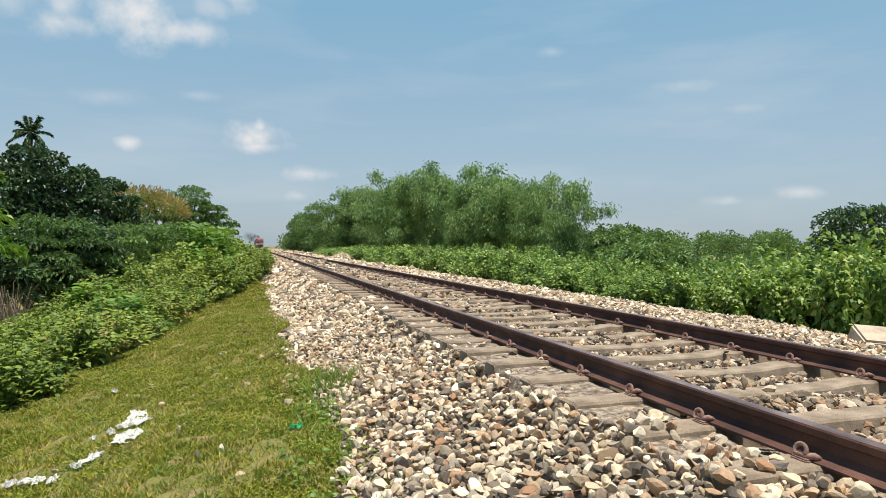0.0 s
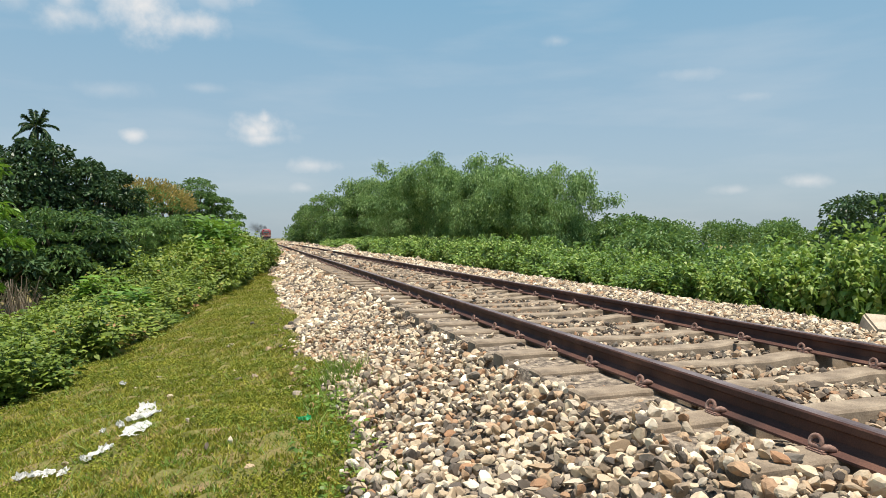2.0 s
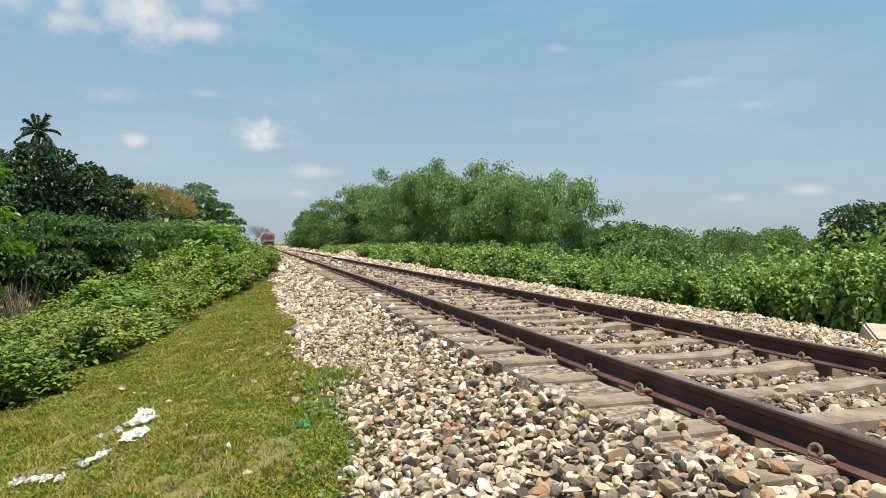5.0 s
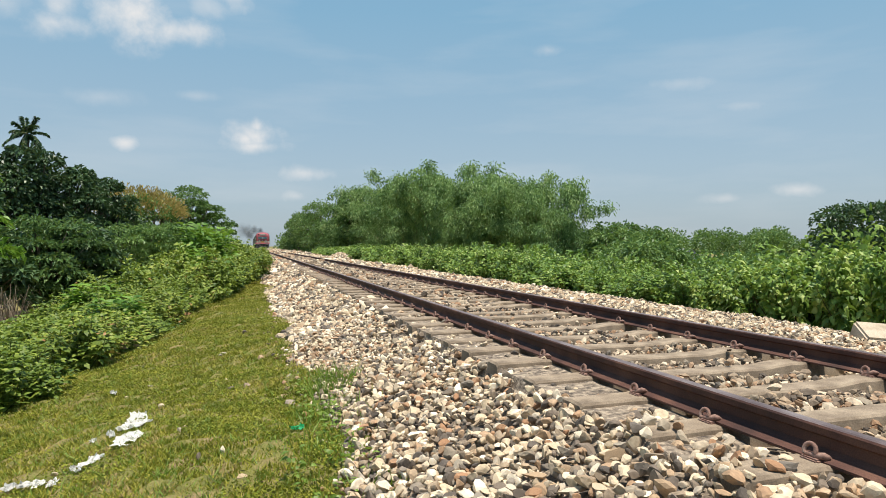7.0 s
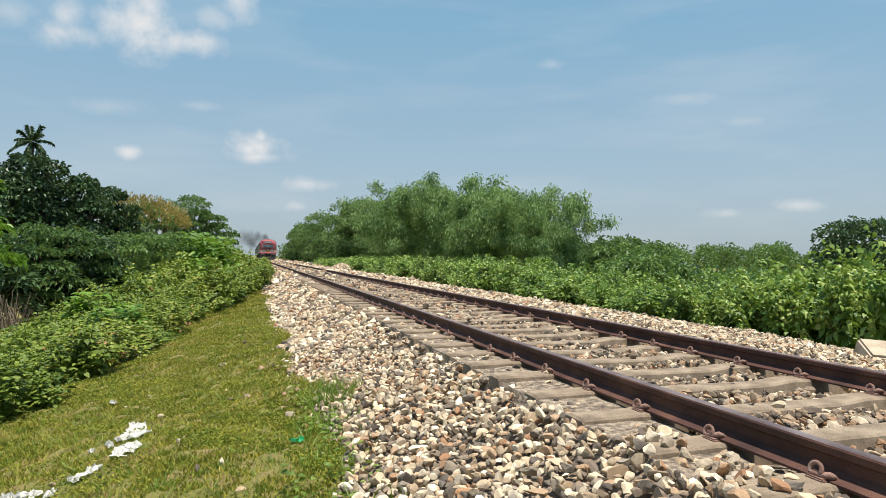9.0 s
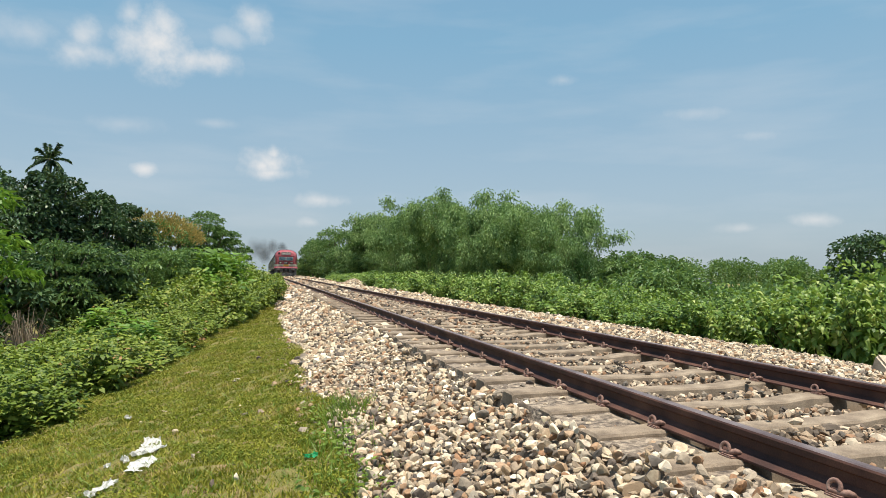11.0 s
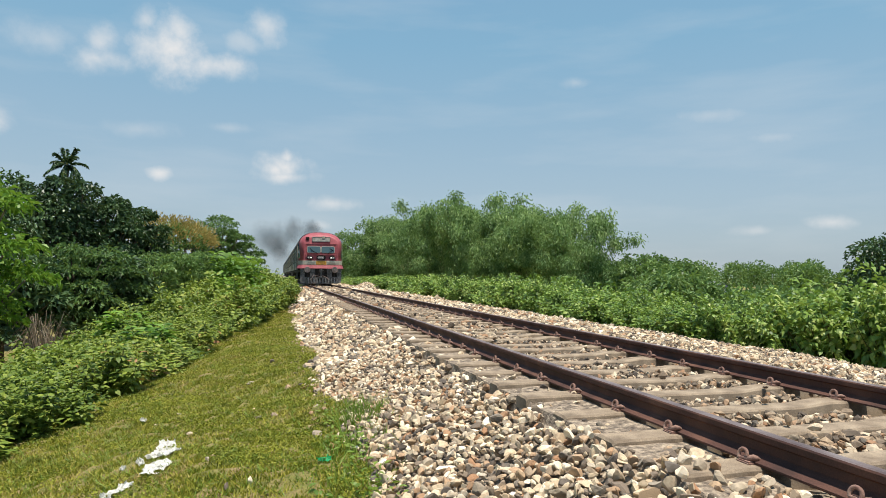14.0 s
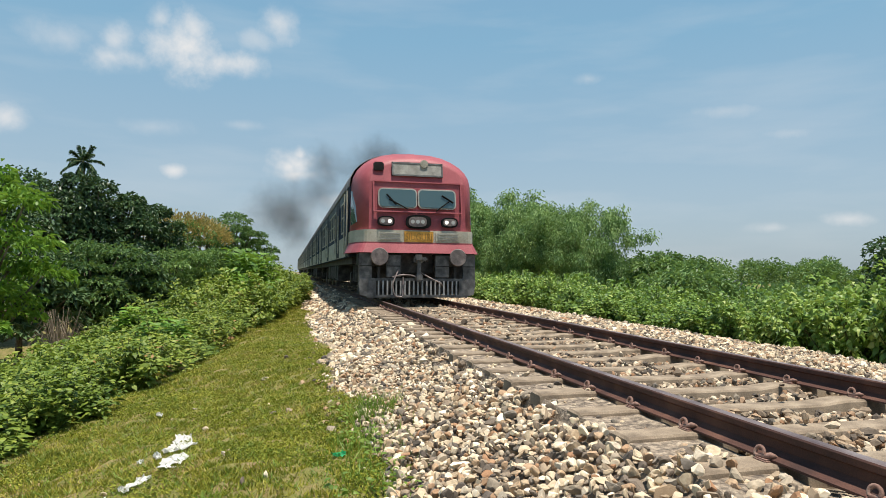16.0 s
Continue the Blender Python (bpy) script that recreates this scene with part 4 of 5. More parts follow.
def build_distance():
    """Far woods along the edge of the plain."""
    rng = np.random.default_rng(123)
    P, D, L = [], [], []
    for k in range(330):
        a = radians(rng.uniform(-42, 70))
        d = rng.uniform(300, 420)
        x, y = -3 + d * math.sin(a), d * math.cos(a)
        if abs(x) < 14:
            continue
        r, h = rng.uniform(5, 9), 3.4 + rng.uniform(4.2, 8.6) * d / 300
        n = 420
        u = unit(n, rng)
        u[:, 2] = np.abs(u[:, 2])
        P.append(np.array((x, y, -3.4)) + u * (r, r, h) * rng.uniform(0.75, 1.04, (n, 1)))
        D.append(u + rng.normal(0, 0.6, (n, 3)))
        L.append(rng.uniform(0.7, 1.5, n))
    P, D, L = np.concatenate(P), np.concatenate(D), np.concatenate(L)
    v, f = leaf_cloud(P, D, L, L * 0.7, rng=rng)
    # the lighter mid leaf colour here stands in for haze at this range
    tagged(new("far_woods", mesh_np("far_woods", v, f, M["mid_leaf"])), "distant line of dark green woods on the plain", "woods", kind="stuff")
    # nearer scrub across the low fields
    P, D, L = [], [], []
    for k in range(420):
        a = radians(rng.uniform(18, 62) if k < 330 else rng.uniform(-50, -9))
        d = rng.uniform(58, 130)
        x, y = -3 + d * math.sin(a), d * math.cos(a)
        r, h, n = rng.uniform(1.6, 3.2), rng.uniform(1.5, 2.9), 110
        u = unit(n, rng)
        u[:, 2] = np.abs(u[:, 2])
        P.append(np.array((x, y, float(ground_z(x, y)))) + u * (r, r, h) * rng.uniform(0.6, 1.04, (n, 1)))
        D.append(u + rng.normal(0, 0.6, (n, 3)))
        L.append(rng.uniform(0.4, 1.0, n))
    P, D, L = np.concatenate(P), np.concatenate(D), np.concatenate(L)
    v, f = leaf_cloud(P, D, L, L * 0.6, rng=rng)
    tagged(new("field_scrub", mesh_np("field_scrub", v, f, M["mid_leaf"])), "green scrub scattered over the low fields", "scrub", kind="stuff")
    post = thing("marker_post", pose(2.75, 139, float(ballast_z(2.75, 139)) - 0.05), "short white-painted post beside the far track", "post")
    part("shaft", box(bmesh.new(), (-0.09, -0.09, 0.0), (0.09, 0.09, 0.5), 0.01), M["hut_roof"], post)
    part("cap", box(bmesh.new(), (-0.12, -0.12, 0.5), (0.12, 0.12, 0.6), 0.02), M["hut_roof"], post)
    hut = thing("field_hut", pose(64, 89.3, float(ground_z(64, 89.3)), 0, 0, 20), "small whitewashed hut far out among the trees", "hut")
    part("wall", box(bmesh.new(), (-2.0, -1.5, -0.2), (2.0, 1.5, 2.5)), M["hut_roof"], hut)
    part("roof", prism(bmesh.new(), [(-2.3, 2.5), (2.3, 2.5), (0, 3.5)], -1.8, 1.8), M["train_grey"], hut)


def build_path():
    """Bare footpath under the trees below the embankment."""
    xs, n = np.linspace(-32, -9, 40), 40
    v = []
    for x in xs:
        for e in (-0.9, -0.3, 0.3, 0.9):
            y = 25.5 - 0.045 * (x + 3) + 0.9 * math.sin(0.35 * x) + e * (1 + 0.2 * math.sin(1.7 * x))
            v.append((x, y, float(ground_z(x, y)) + 0.02))
    f = [(4 * i + j, 4 * i + 4 + j, 4 * i + 5 + j, 4 * i + 1 + j) for i in range(n - 1) for j in range(3)]
    tagged(new("path", mesh_np("path", v, f, M["path"])), "bare brown earth footpath under the trees", "path", kind="structure")


build_path()
build_hedges()
build_left_trees()
build_grove()
build_distance()

# ---- train ----


def body_outline(w=1.6, z0=1.12, eave=3.05, top=3.93):
    """Right half of the coach's cross-section from sill to crown, then mirrored."""
    half = [(w, z0), (w, eave)]
    for k in range(1, 8):
        a = radians(90 * k / 7)
        half.append((w * math.cos(a) ** 0.76 if k < 7 else 0.0, eave + (top - eave) * math.sin(a)))
    return half + [(-x, z) for x, z in half[-2::-1]]


def loft(sections):
    """Skin through rings of equal count; ends closed."""
    bm = bmesh.new()
    rows = [[bm.verts.new(p) for p in s] for s in sections]
    k = len(sections[0])
    for a, b in zip(rows, rows[1:]):
        for i in range(k):
            j = (i + 1) % k
            bm.faces.new((a[i], a[j], b[j], b[i]))
    bm.faces.new(rows[0])
    bm.faces.new(rows[-1][::-1])
    return bm


def band(bm, w, z0, z1, y0, y1, proud):
    for s in (-1, 1):
        a, b = sorted((s * (w - 0.01), s * (w + proud)))
        box(bm, (a, y0, z0), (b, y1, z1))
    return bm


def bogie(parent, y):
    b = bmesh.new()
    for s in (-1, 1):
        box(b, (s * 1.12 - 0.07, y - 1.75, 0.42), (s * 1.12 + 0.07, y + 1.75, 0.62), 0.02)
        for d in (-1.2, 1.2):
            box(b, (s * 1.14 - 0.12, y + d - 0.22, 0.32), (s * 1.14 + 0.12, y + d + 0.22, 0.72), 0.03)
        cyl(b, (s * 1.14, y - 0.3, 0.45), (s * 1.14, y - 0.3, 0.95), 0.12, 10)
        cyl(b, (s * 1.14, y + 0.3, 0.45), (s * 1.14, y + 0.3, 0.95), 0.12, 10)
    box(b, (-1.1, y - 0.3, 0.5), (1.1, y + 0.3, 0.85), 0.03)
    bo = part("bogie", b, M["under"], parent, "grimy steel bogie")
    for d in (-1.2, 1.2):
        for s in (-1, 1):
            w = bmesh.new()
            cyl(w, (s * 0.80, y + d, 0.457), (s * 0.93, y + d, 0.457), 0.457, 28)
            cyl(w, (s * 0.77, y + d, 0.457), (s * 0.80, y + d, 0.457), 0.48, 28)
            part("wheel", w, M["buffer"], bo)


def coach_sides(car, y0, y1, doors):
    """Windows, doors and painted bands along both sides."""
    w = 1.6
    part("waist_band", band(bmesh.new(), w, 1.14, 1.72, y0, y1, 0.004), M["train_cream"], car, "cream lower band")
    part("upper_band", band(bmesh.new(), w, 2.74, 2.98, y0, y1, 0.004), M["train_grey"], car, "pale grey band over the windows")
    bm = bmesh.new()
    cyl(bm, (-w, y0, 3.04), (-w, y1, 3.04), 0.03, 6)
    cyl(bm, (w, y0, 3.04), (w, y1, 3.04), 0.03, 6)
    part("gutter", bm, M["steel_grey"], car)
    y = y0 + 0.5
    while y < y1 - 1.2:
        hit = [d for d in doors if abs(d - (y + 0.45)) < 1.15]
        if hit:
            d = hit[0]
            for s in (-1, 1):
                a, b = sorted((s * (w - 0.03), s * (w + 0.012)))
                # no opening is cut: the dark inside is the panel's own colour
                dr = part("door", box(bmesh.new(), (a, d - 0.62, 1.16), (b, d + 0.62, 2.98), 0.006), M["window"], car, "near-black panel standing in for the unlit open doorway")
                for e in (-0.68, 0.68):
                    h = bmesh.new()
                    cyl(h, (s * (w + 0.05), d + e, 1.3), (s * (w + 0.05), d + e, 2.5), 0.018, 6)
                    part("handrail", h, M["train_cream"], dr)
            y = d + 0.85
            continue
        for s in (-1, 1):
            a, b = sorted((s * (w - 0.02), s * (w + 0.006)))
            win = part("window", box(bmesh.new(), (a, y, 1.88), (b, y + 0.95, 2.72), 0.004), M["window"], car)
            fr = bmesh.new()
            a, b = sorted((s * (w + 0.002), s * (w + 0.022)))
            for lo, hi in (((a, y - 0.05, 1.84), (b, y, 2.76)), ((a, y + 0.95, 1.84), (b, y + 1.0, 2.76)), ((a, y, 1.84), (b, y + 0.95, 1.88)), ((a, y, 2.72), (b, y + 0.95, 2.76)), ((a, y, 2.30), (b, y + 0.95, 2.325))):
                box(fr, lo, hi)
            part("window_frame", fr, M["train_cream"], win)
        y += 1.25


def underframe(car, y0, y1):
    bm = bmesh.new()
    box(bm, (-1.45, y0, 0.95), (1.45, y1, 1.13))
    L = y1 - y0
    for k in range(5):
        c = y0 + L * (0.36 + 0.07 * k)
        box(bm, (-1.4, c - 0.5, 0.38 + 0.05 * (k % 2)), (-0.35, c + 0.45, 0.96), 0.03)
        box(bm, (0.35, c - 0.45, 0.42), (1.4, c + 0.4, 0.96), 0.03)
    part("underframe", bm, M["under"], car, "dark underframe with equipment boxes")


def gangway(car, y0, y1):
    bm = bmesh.new()
    for k in range(4):
        a = y0 + (y1 - y0) * k / 4
        box(bm, (-0.7, a, 1.2), (0.7, a + (y1 - y0) / 8, 3.3), 0.01)
        box(bm, (-0.62, a + (y1 - y0) / 8, 1.26), (0.62, a + (y1 - y0) / 4, 3.24))
    part("gangway", bm, M["black"], car)


def build_coach():
    car = thing("railway_coach", pose(0, 40, 0.138), "dark blue and pale grey passenger coach of the red train", "railway coach", "coaches of the train")
    sec = body_outline()
    part("body", loft([[(x, y, z) for x, z in sec] for y in (0.0, 20.2)]), M["train_blue"], car)
    rf = body_outline(1.61, 3.02, 3.06, 3.95)
    part("roof", loft([[(x, y, z) for x, z in rf] for y in (0.02, 20.18)]), M["roof"], car, "dusty grey roof")
    coach_sides(car, 0.1, 20.1, (3.0, 10.1, 17.2))
    underframe(car, 0.1, 20.1)
    bogie(car, 3.0)
    bogie(car, 17.2)
    gangway(car, -0.5, 0.0)
    return car


def build_power_car():
    """Driving car: its nose leans back, its corners are chamfered, its apron juts out."""
    car = thing("diesel_power_car", pose(0, 17.6, 0.138), "red diesel driving car with cream band and twin windscreens", "train", "coaches of the train")
    sec = body_outline()
    n = len(sec)

    def ring(y, sx, top_drop, rake):
        out = []
        for x, z in sec:
            k = max(0.0, (z - 2.1) / 1.8)
            zz = z - top_drop * max(0.0, (z - 2.9) / 1.03)
            zz = max(zz, 1.2)
            out.append((x * sx * (1 - 0.05 * k * (1.6 - sx * 0.6)), y + rake * k, zz))
        return out

    nose = [ring(0.0, 0.785, 0.40, 0.34), ring(0.05, 0.835, 0.31, 0.34), ring(0.17, 0.89, 0.25, 0.32), ring(0.45, 0.95, 0.15, 0.24), ring(0.95, 1.0, 0.05, 0.08), ring(1.5, 1.0, 0.0, 0.0)]
    skin_ob = part("nose", loft(nose), M["train_red"], car, "red painted nose")
    skin_ob.data.polygons.foreach_set("use_smooth", [len(p.vertices) == 4 for p in skin_ob.data.polygons])
    body = [[(x, y, z) for x, z in sec] for y in (1.5, 20.2)]
    part("body", loft(body), M["train_blue"], car)
    rf = body_outline(1.61, 3.02, 3.06, 3.95)
    part("roof", loft([[(x, y, z) for x, z in rf] for y in (1.5, 20.18)]), M["roof"], car, "dusty grey roof")

    def front(z, off=0.0):
        """How far back the leaning face lies at height z."""
        return 0.34 * max(0.0, (z - 2.1) / 1.8) - off

    def plate(bm, x0, x1, z0, z1, proud, thick=0.05, bevel=0.0):
        """A plate lying on the face."""
        vs = []
        for d in (-proud, thick - proud):
            for x, z in ((x0, z0), (x1, z0), (x1, z1), (x0, z1)):
                vs.append(bm.verts.new((x, front(z) + d, z)))
        faces = [bm.faces.new([vs[i] for i in q]) for q in ((0, 1, 2, 3), (7, 6, 5, 4), (0, 4, 5, 1), (1, 5, 6, 2), (2, 6, 7, 3), (3, 7, 4, 0))]
        if bevel:
            es = [e for e in faces[0].edges]
            cs = [e for f in faces for e in f.edges if e.verts[0] in vs[:4] and e.verts[1] in vs[4:] or e.verts[1] in vs[:4] and e.verts[0] in vs[4:]]
            bmesh.ops.bevel(bm, geom=list(set(cs)), offset=bevel, segments=4, affect="EDGES")
        return bm

    def rounded_plate(x0, x1, z0, z1, r, proud, thick=0.05):
        """A plate on the face with rounded corners."""
        ring_pts = []
        for cx, cz, a0 in ((x1 - r, z1 - r, 0), (x0 + r, z1 - r, 90), (x0 + r, z0 + r, 180), (x1 - r, z0 + r, 270)):
            for k in range(6):
                a = radians(a0 + 18 * k)
                ring_pts.append((cx + r * math.cos(a), cz + r * math.sin(a)))
        b = bmesh.new()
        fa = [b.verts.new((x, front(z) - proud, z)) for x, z in ring_pts]
        ba = [b.verts.new((x, front(z) - proud + thick, z)) for x, z in ring_pts]
        b.faces.new(fa[::-1])
        b.faces.new(ba)
        for i in range(len(fa)):
            j = (i + 1) % len(fa)
            b.faces.new((fa[i], fa[j], ba[j], ba[i]))
        return b

    # raised brow and surround of the windscreens
    bm = bmesh.new()
    plate(bm, -1.14, 1.14, 2.99, 3.02, 0.02)
    plate(bm, -1.14, -1.105, 2.24, 2.99, 0.02)
    plate(bm, 1.105, 1.14, 2.24, 2.99, 0.02)
    plate(bm, -1.14, 1.14, 2.22, 2.25, 0.025)
    part("windscreen_surround", bm, M["train_red"], car)
    for x0, x1 in ((-0.98, -0.06), (0.03, 0.95)):
        scr = part("windscreen", rounded_plate(x0, x1, 2.36, 2.80, 0.09, 0.024), M["pane"], car, "grey-green windscreen")
        fr = rounded_plate(x0 - 0.035, x1 + 0.035, 2.325, 2.835, 0.12, 0.014)
        part("windscreen_rubber", fr, M["board"], scr, "pale windscreen seal")
        wp = bmesh.new()
        pv = (x0 + 0.70, 2.30) if x0 < 0 else (x0 + 0.42, 2.27)
        tip = (x0 + 0.24, 2.55) if x0 < 0 else (x0 + 0.78, 2.54)
        cyl(wp, (pv[0], front(pv[1]) - 0.05, pv[1]), (tip[0], front(tip[1]) - 0.05, tip[1]), 0.016, 6)
        b0, b1 = ((tip[0] - 0.06, tip[1] + 0.12), (tip[0] + 0.18, tip[1] - 0.14)) if x0 < 0 else ((tip[0] - 0.2, tip[1] + 0.14), (tip[0] + 0.1, tip[1] - 0.04))
        cyl(wp, (b0[0], front(b0[1]) - 0.04, b0[1]), (b1[0], front(b1[1]) - 0.04, b1[1]), 0.02, 6)
        part("wiper", wp, M["black"], scr)
    # route board, marker lamp and vent
    rb = part("route_board", plate(bmesh.new(), -0.62, 0.62, 3.20, 3.48, 0.02), M["board"], car, "dusty blank route board")
    fr = bmesh.new()
    for q in ((-0.66, 0.66, 3.16, 3.20), (-0.66, 0.66, 3.48, 3.52), (-0.66, -0.62, 3.16, 3.52), (0.62, 0.66, 3.16, 3.52)):
        plate(fr, *q, 0.03)
    part("board_frame", fr, M["steel_grey"], rb)
    bm = bmesh.new()
    cyl(bm, (0.17, front(3.49) - 0.07, 3.49), (0.17, front(3.49) + 0.05, 3.49), 0.10, 18)
    part("marker_lamp", bm, M["train_cream"], car, "round roof marker lamp")
    # the vent's dark inside is put into the colour of a flat plate
    part("vent", plate(bmesh.new(), -1.12, -0.86, 3.28, 3.50, 0.012, bevel=0.03), M["black"], car, "black plate standing in for the unlit square vent opening")

    # lamps
    def pill(bm, cx, cz, w, h, y0, y1):
        pts = []
        for k in range(24):
            a = 2 * math.pi * k / 24
            pts.append((cx + math.copysign(abs(math.cos(a)) ** 0.6, math.cos(a)) * w / 2, cz + math.copysign(abs(math.sin(a)) ** 0.7, math.sin(a)) * h / 2))
        return prism(bm, pts, y0, y1)

    for cx in (-0.82, 0.80):
        ho = part("headlight", pill(bmesh.new(), cx, 1.985, 0.42, 0.25, -0.05, 0.05), M["black"], car, "headlight housing")
        for dx in (-0.085, 0.085):
            lm = bmesh.new()
            cyl(lm, (cx + dx, -0.062, 1.985), (cx + dx, -0.02, 1.985), 0.05, 16)
            lit = (cx < 0) == (dx > 0)
            part("lamp", lm, M["lit"] if lit else M["lens"], ho, "lit lamp" if lit else "unlit lamp")
        rim = pill(bmesh.new(), cx, 1.985, 0.34, 0.18, -0.056, 0.0)
        part("lamp_reflector", rim, M["buffer"], ho)
    ho = part("centre_light", pill(bmesh.new(), 0.0, 1.985, 0.64, 0.34, -0.06, 0.05), M["black"], car, "large black centre light housing")
    part("lamp_reflector", pill(bmesh.new(), -0.03, 1.985, 0.46, 0.25, -0.068, 0.0), M["buffer"], ho)
    for dx in (-0.16, -0.03, 0.10):
        lm = bmesh.new()
        cyl(lm, (dx, -0.078, 1.985), (dx, -0.03, 1.985), 0.05, 16)
        part("lamp", lm, M["lens"], ho)

    # cream band round the nose, boards on it, red apron below
    def skin(z0, z1, grow, y_shift=0.0, lip=0.0):
        """A strip wrapped round the chamfered nose."""
        xs = [(-1.6, 1.5), (-1.6, 0.95), (-1.52, 0.45), (-1.424, 0.17), (-1.352, 0.05), (-1.28, 0.0), (1.28, 0.0), (1.352, 0.05), (1.424, 0.17), (1.52, 0.45), (1.6, 0.95), (1.6, 1.5)]
        b = bmesh.new()
        cols = []
        for x, y in xs:
            gx = x + math.copysign(grow, x) if abs(x) > 1.27 else x
            lx = x + math.copysign(grow + lip, x) if abs(x) > 1.27 else x
            fy = y - grow * (1 if y < 0.5 else 0) + y_shift
            ly = y - (grow + lip) * (1 if y < 0.5 else 0) + y_shift
            cols.append([b.verts.new((gx, fy, z1)), b.verts.new((lx, ly, z0)), b.verts.new((x * 0.9, y + 0.12, z0)), b.verts.new((x * 0.9, y + 0.12, z1))])
        for p, q in zip(cols, cols[1:]):
            for i in range(4):
                j = (i + 1) % 4
                b.faces.new((p[i], p[j], q[j], q[i]))
        b.faces.new(cols[0])
        b.faces.new(cols[-1][::-1])
        return b

    part("cream_band", skin(1.455, 1.77, 0.012), M["train_cream"], car, "cream band round the nose")
    part("red_line", skin(1.425, 1.468, 0.022), M["train_red"], car)
    part("apron", skin(1.20, 1.43, 0.03, lip=0.1), M["train_red"], car, "red flared apron")
    bd = part("number_board", box(bmesh.new(), (-0.36, -0.035, 1.475), (0.38, 0.0, 1.745), 0.006), M["orange"], car, "orange board with dark ochre lettering")
    cu = bpy.data.curves.new("lettering", "FONT")
    cu.body, cu.size, cu.extrude, cu.align_x = "SILIGURI", 0.25, 0.004, "CENTER"
    tmp = bpy.data.objects.new("lettering", cu)
    me = bpy.data.meshes.new_from_object(tmp)
    bpy.data.objects.remove(tmp)
    bpy.data.curves.remove(cu)
    wide = max(v.co.x for v in me.vertices) - min(v.co.x for v in me.vertices)
    me.transform(Matrix.Translation((0.01, -0.040, 1.525)) @ Matrix.Rotation(radians(90), 4, "X") @ Matrix.Diagonal((0.68 / wide, 1, 1, 1)))
    me.materials.append(M["letter"])
    hang("lettering", me, bd, "dark ochre town name on the board")
    for x0, x1 in ((-1.02, -0.42), (0.44, 1.06)):
        g = part("grille_board", box(bmesh.new(), (x0, -0.03, 1.50), (x1, 0.0, 1.73), 0.005), M["train_cream"], car, "cream slatted grille board")
        for k in range(3):
            part("slat", box(bmesh.new(), (x0 + 0.05, -0.042, 1.535 + 0.065 * k), (x1 - 0.05, -0.028, 1.56 + 0.065 * k)), M["board"], g)
    # cab side window and door posts
    for s in (-1, 1):
        v = [(s * 1.512, 0.46, 1.98), (s * 1.606, 1.05, 1.92), (s * 1.596, 1.12, 2.84), (s * 1.50, 0.80, 2.78)]
        b = bmesh.new()
        a = [b.verts.new(p) for p in v] + [b.verts.new((p[0] - s * 0.06, p[1], p[2])) for p in v]
        for q in ((0, 1, 2, 3), (7, 6, 5, 4), (0, 4, 5, 1), (1, 5, 6, 2), (2, 6, 7, 3), (3, 7, 4, 0)):
            b.faces.new([a[i] for i in q])
        part("cab_window", b, M["pane"], car, "dark cab side window")
        x0, x1 = sorted((s * 1.59, s * 1.615))
        # solid panel coloured near-black for the unlit cab doorway
        cd = part("cab_door", box(bmesh.new(), (x0, 1.62, 1.15), (x1, 2.32, 2.98), 0.005), M["window"], car, "near-black panel standing in for the unlit cab doorway")
        for y in (1.55, 2.39):
            h = bmesh.new()
            cyl(h, (s * 1.66, y, 1.2), (s * 1.66, y, 2.9), 0.022, 6)
            part("handrail", h, M["train_cream"], cd)
    coach_sides(car, 2.55, 20.1, (5.6, 11.4, 17.4))
    underframe(car, 2.0, 20.1)
    bogie(car, 3.4)
    bogie(car, 17.2)
    # headstock, buffers, coupler, hoses and cattle guard
    hs = bmesh.new()
    box(hs, (-1.50, 0.06, 0.88), (-0.44, 0.4, 1.20), 0.02)
    box(hs, (0.44, 0.06, 0.88), (1.50, 0.4, 1.20), 0.02)
    box(hs, (-0.44, 0.25, 0.70), (0.44, 0.6, 1.20), 0.02)
    part("headstock", hs, M["under"], car, "grimy grey headstock")
    for s in (-0.99, 0.99):
        b = bmesh.new()
        cyl(b, (s, -0.12, 1.10), (s, 0.2, 1.10), 0.12, 18, 0.15)
        bf = part("buffer", b, M["under"], car)
        b = bmesh.new()
        cyl(b, (s, -0.19, 1.10), (s, -0.15, 1.10), 0.205, 32, 0.22)
        cyl(b, (s, -0.15, 1.10), (s, -0.11, 1.10), 0.22, 32, 0.18)
        part("buffer_head", b, M["buffer"], bf, "round worn buffer head", smooth=False)
    # grey apron panels on both sides of each buffer
    for s in (-1, 1):
        for a, c, low, high in ((1.16, 1.48, 0.56, 1.19), (0.44, 0.80, 0.60, 1.15)):
            lo, hi = sorted((s * a, s * c))
            pn = part("front_panel", box(bmesh.new(), (lo, -0.02, low), (hi, 0.05, high), 0.012), M["steel_grey"], car, "dusty grey front panel")
            part("seam", box(bmesh.new(), (lo + 0.01, -0.032, 0.86), (hi - 0.01, -0.015, 0.885)), M["under"], pn)
    b = bmesh.new()
    box(b, (-0.12, -0.14, 0.96), (0.12, 0.3, 1.12), 0.03)
    cyl(b, (-0.02, -0.16, 1.02), (-0.02, -0.16, 1.16), 0.09, 12)
    box(b, (0.0, -0.20, 1.0), (0.2, -0.06, 1.1), 0.03)
    box(b, (-0.05, -0.16, 0.48), (0.05, -0.08, 1.0), 0.01)
    box(b, (-0.085, -0.2, 0.52), (0.085, -0.1, 0.68), 0.02)
    part("coupler", b, M["steel_grey"], car, "drawhook with hanging screw coupling")
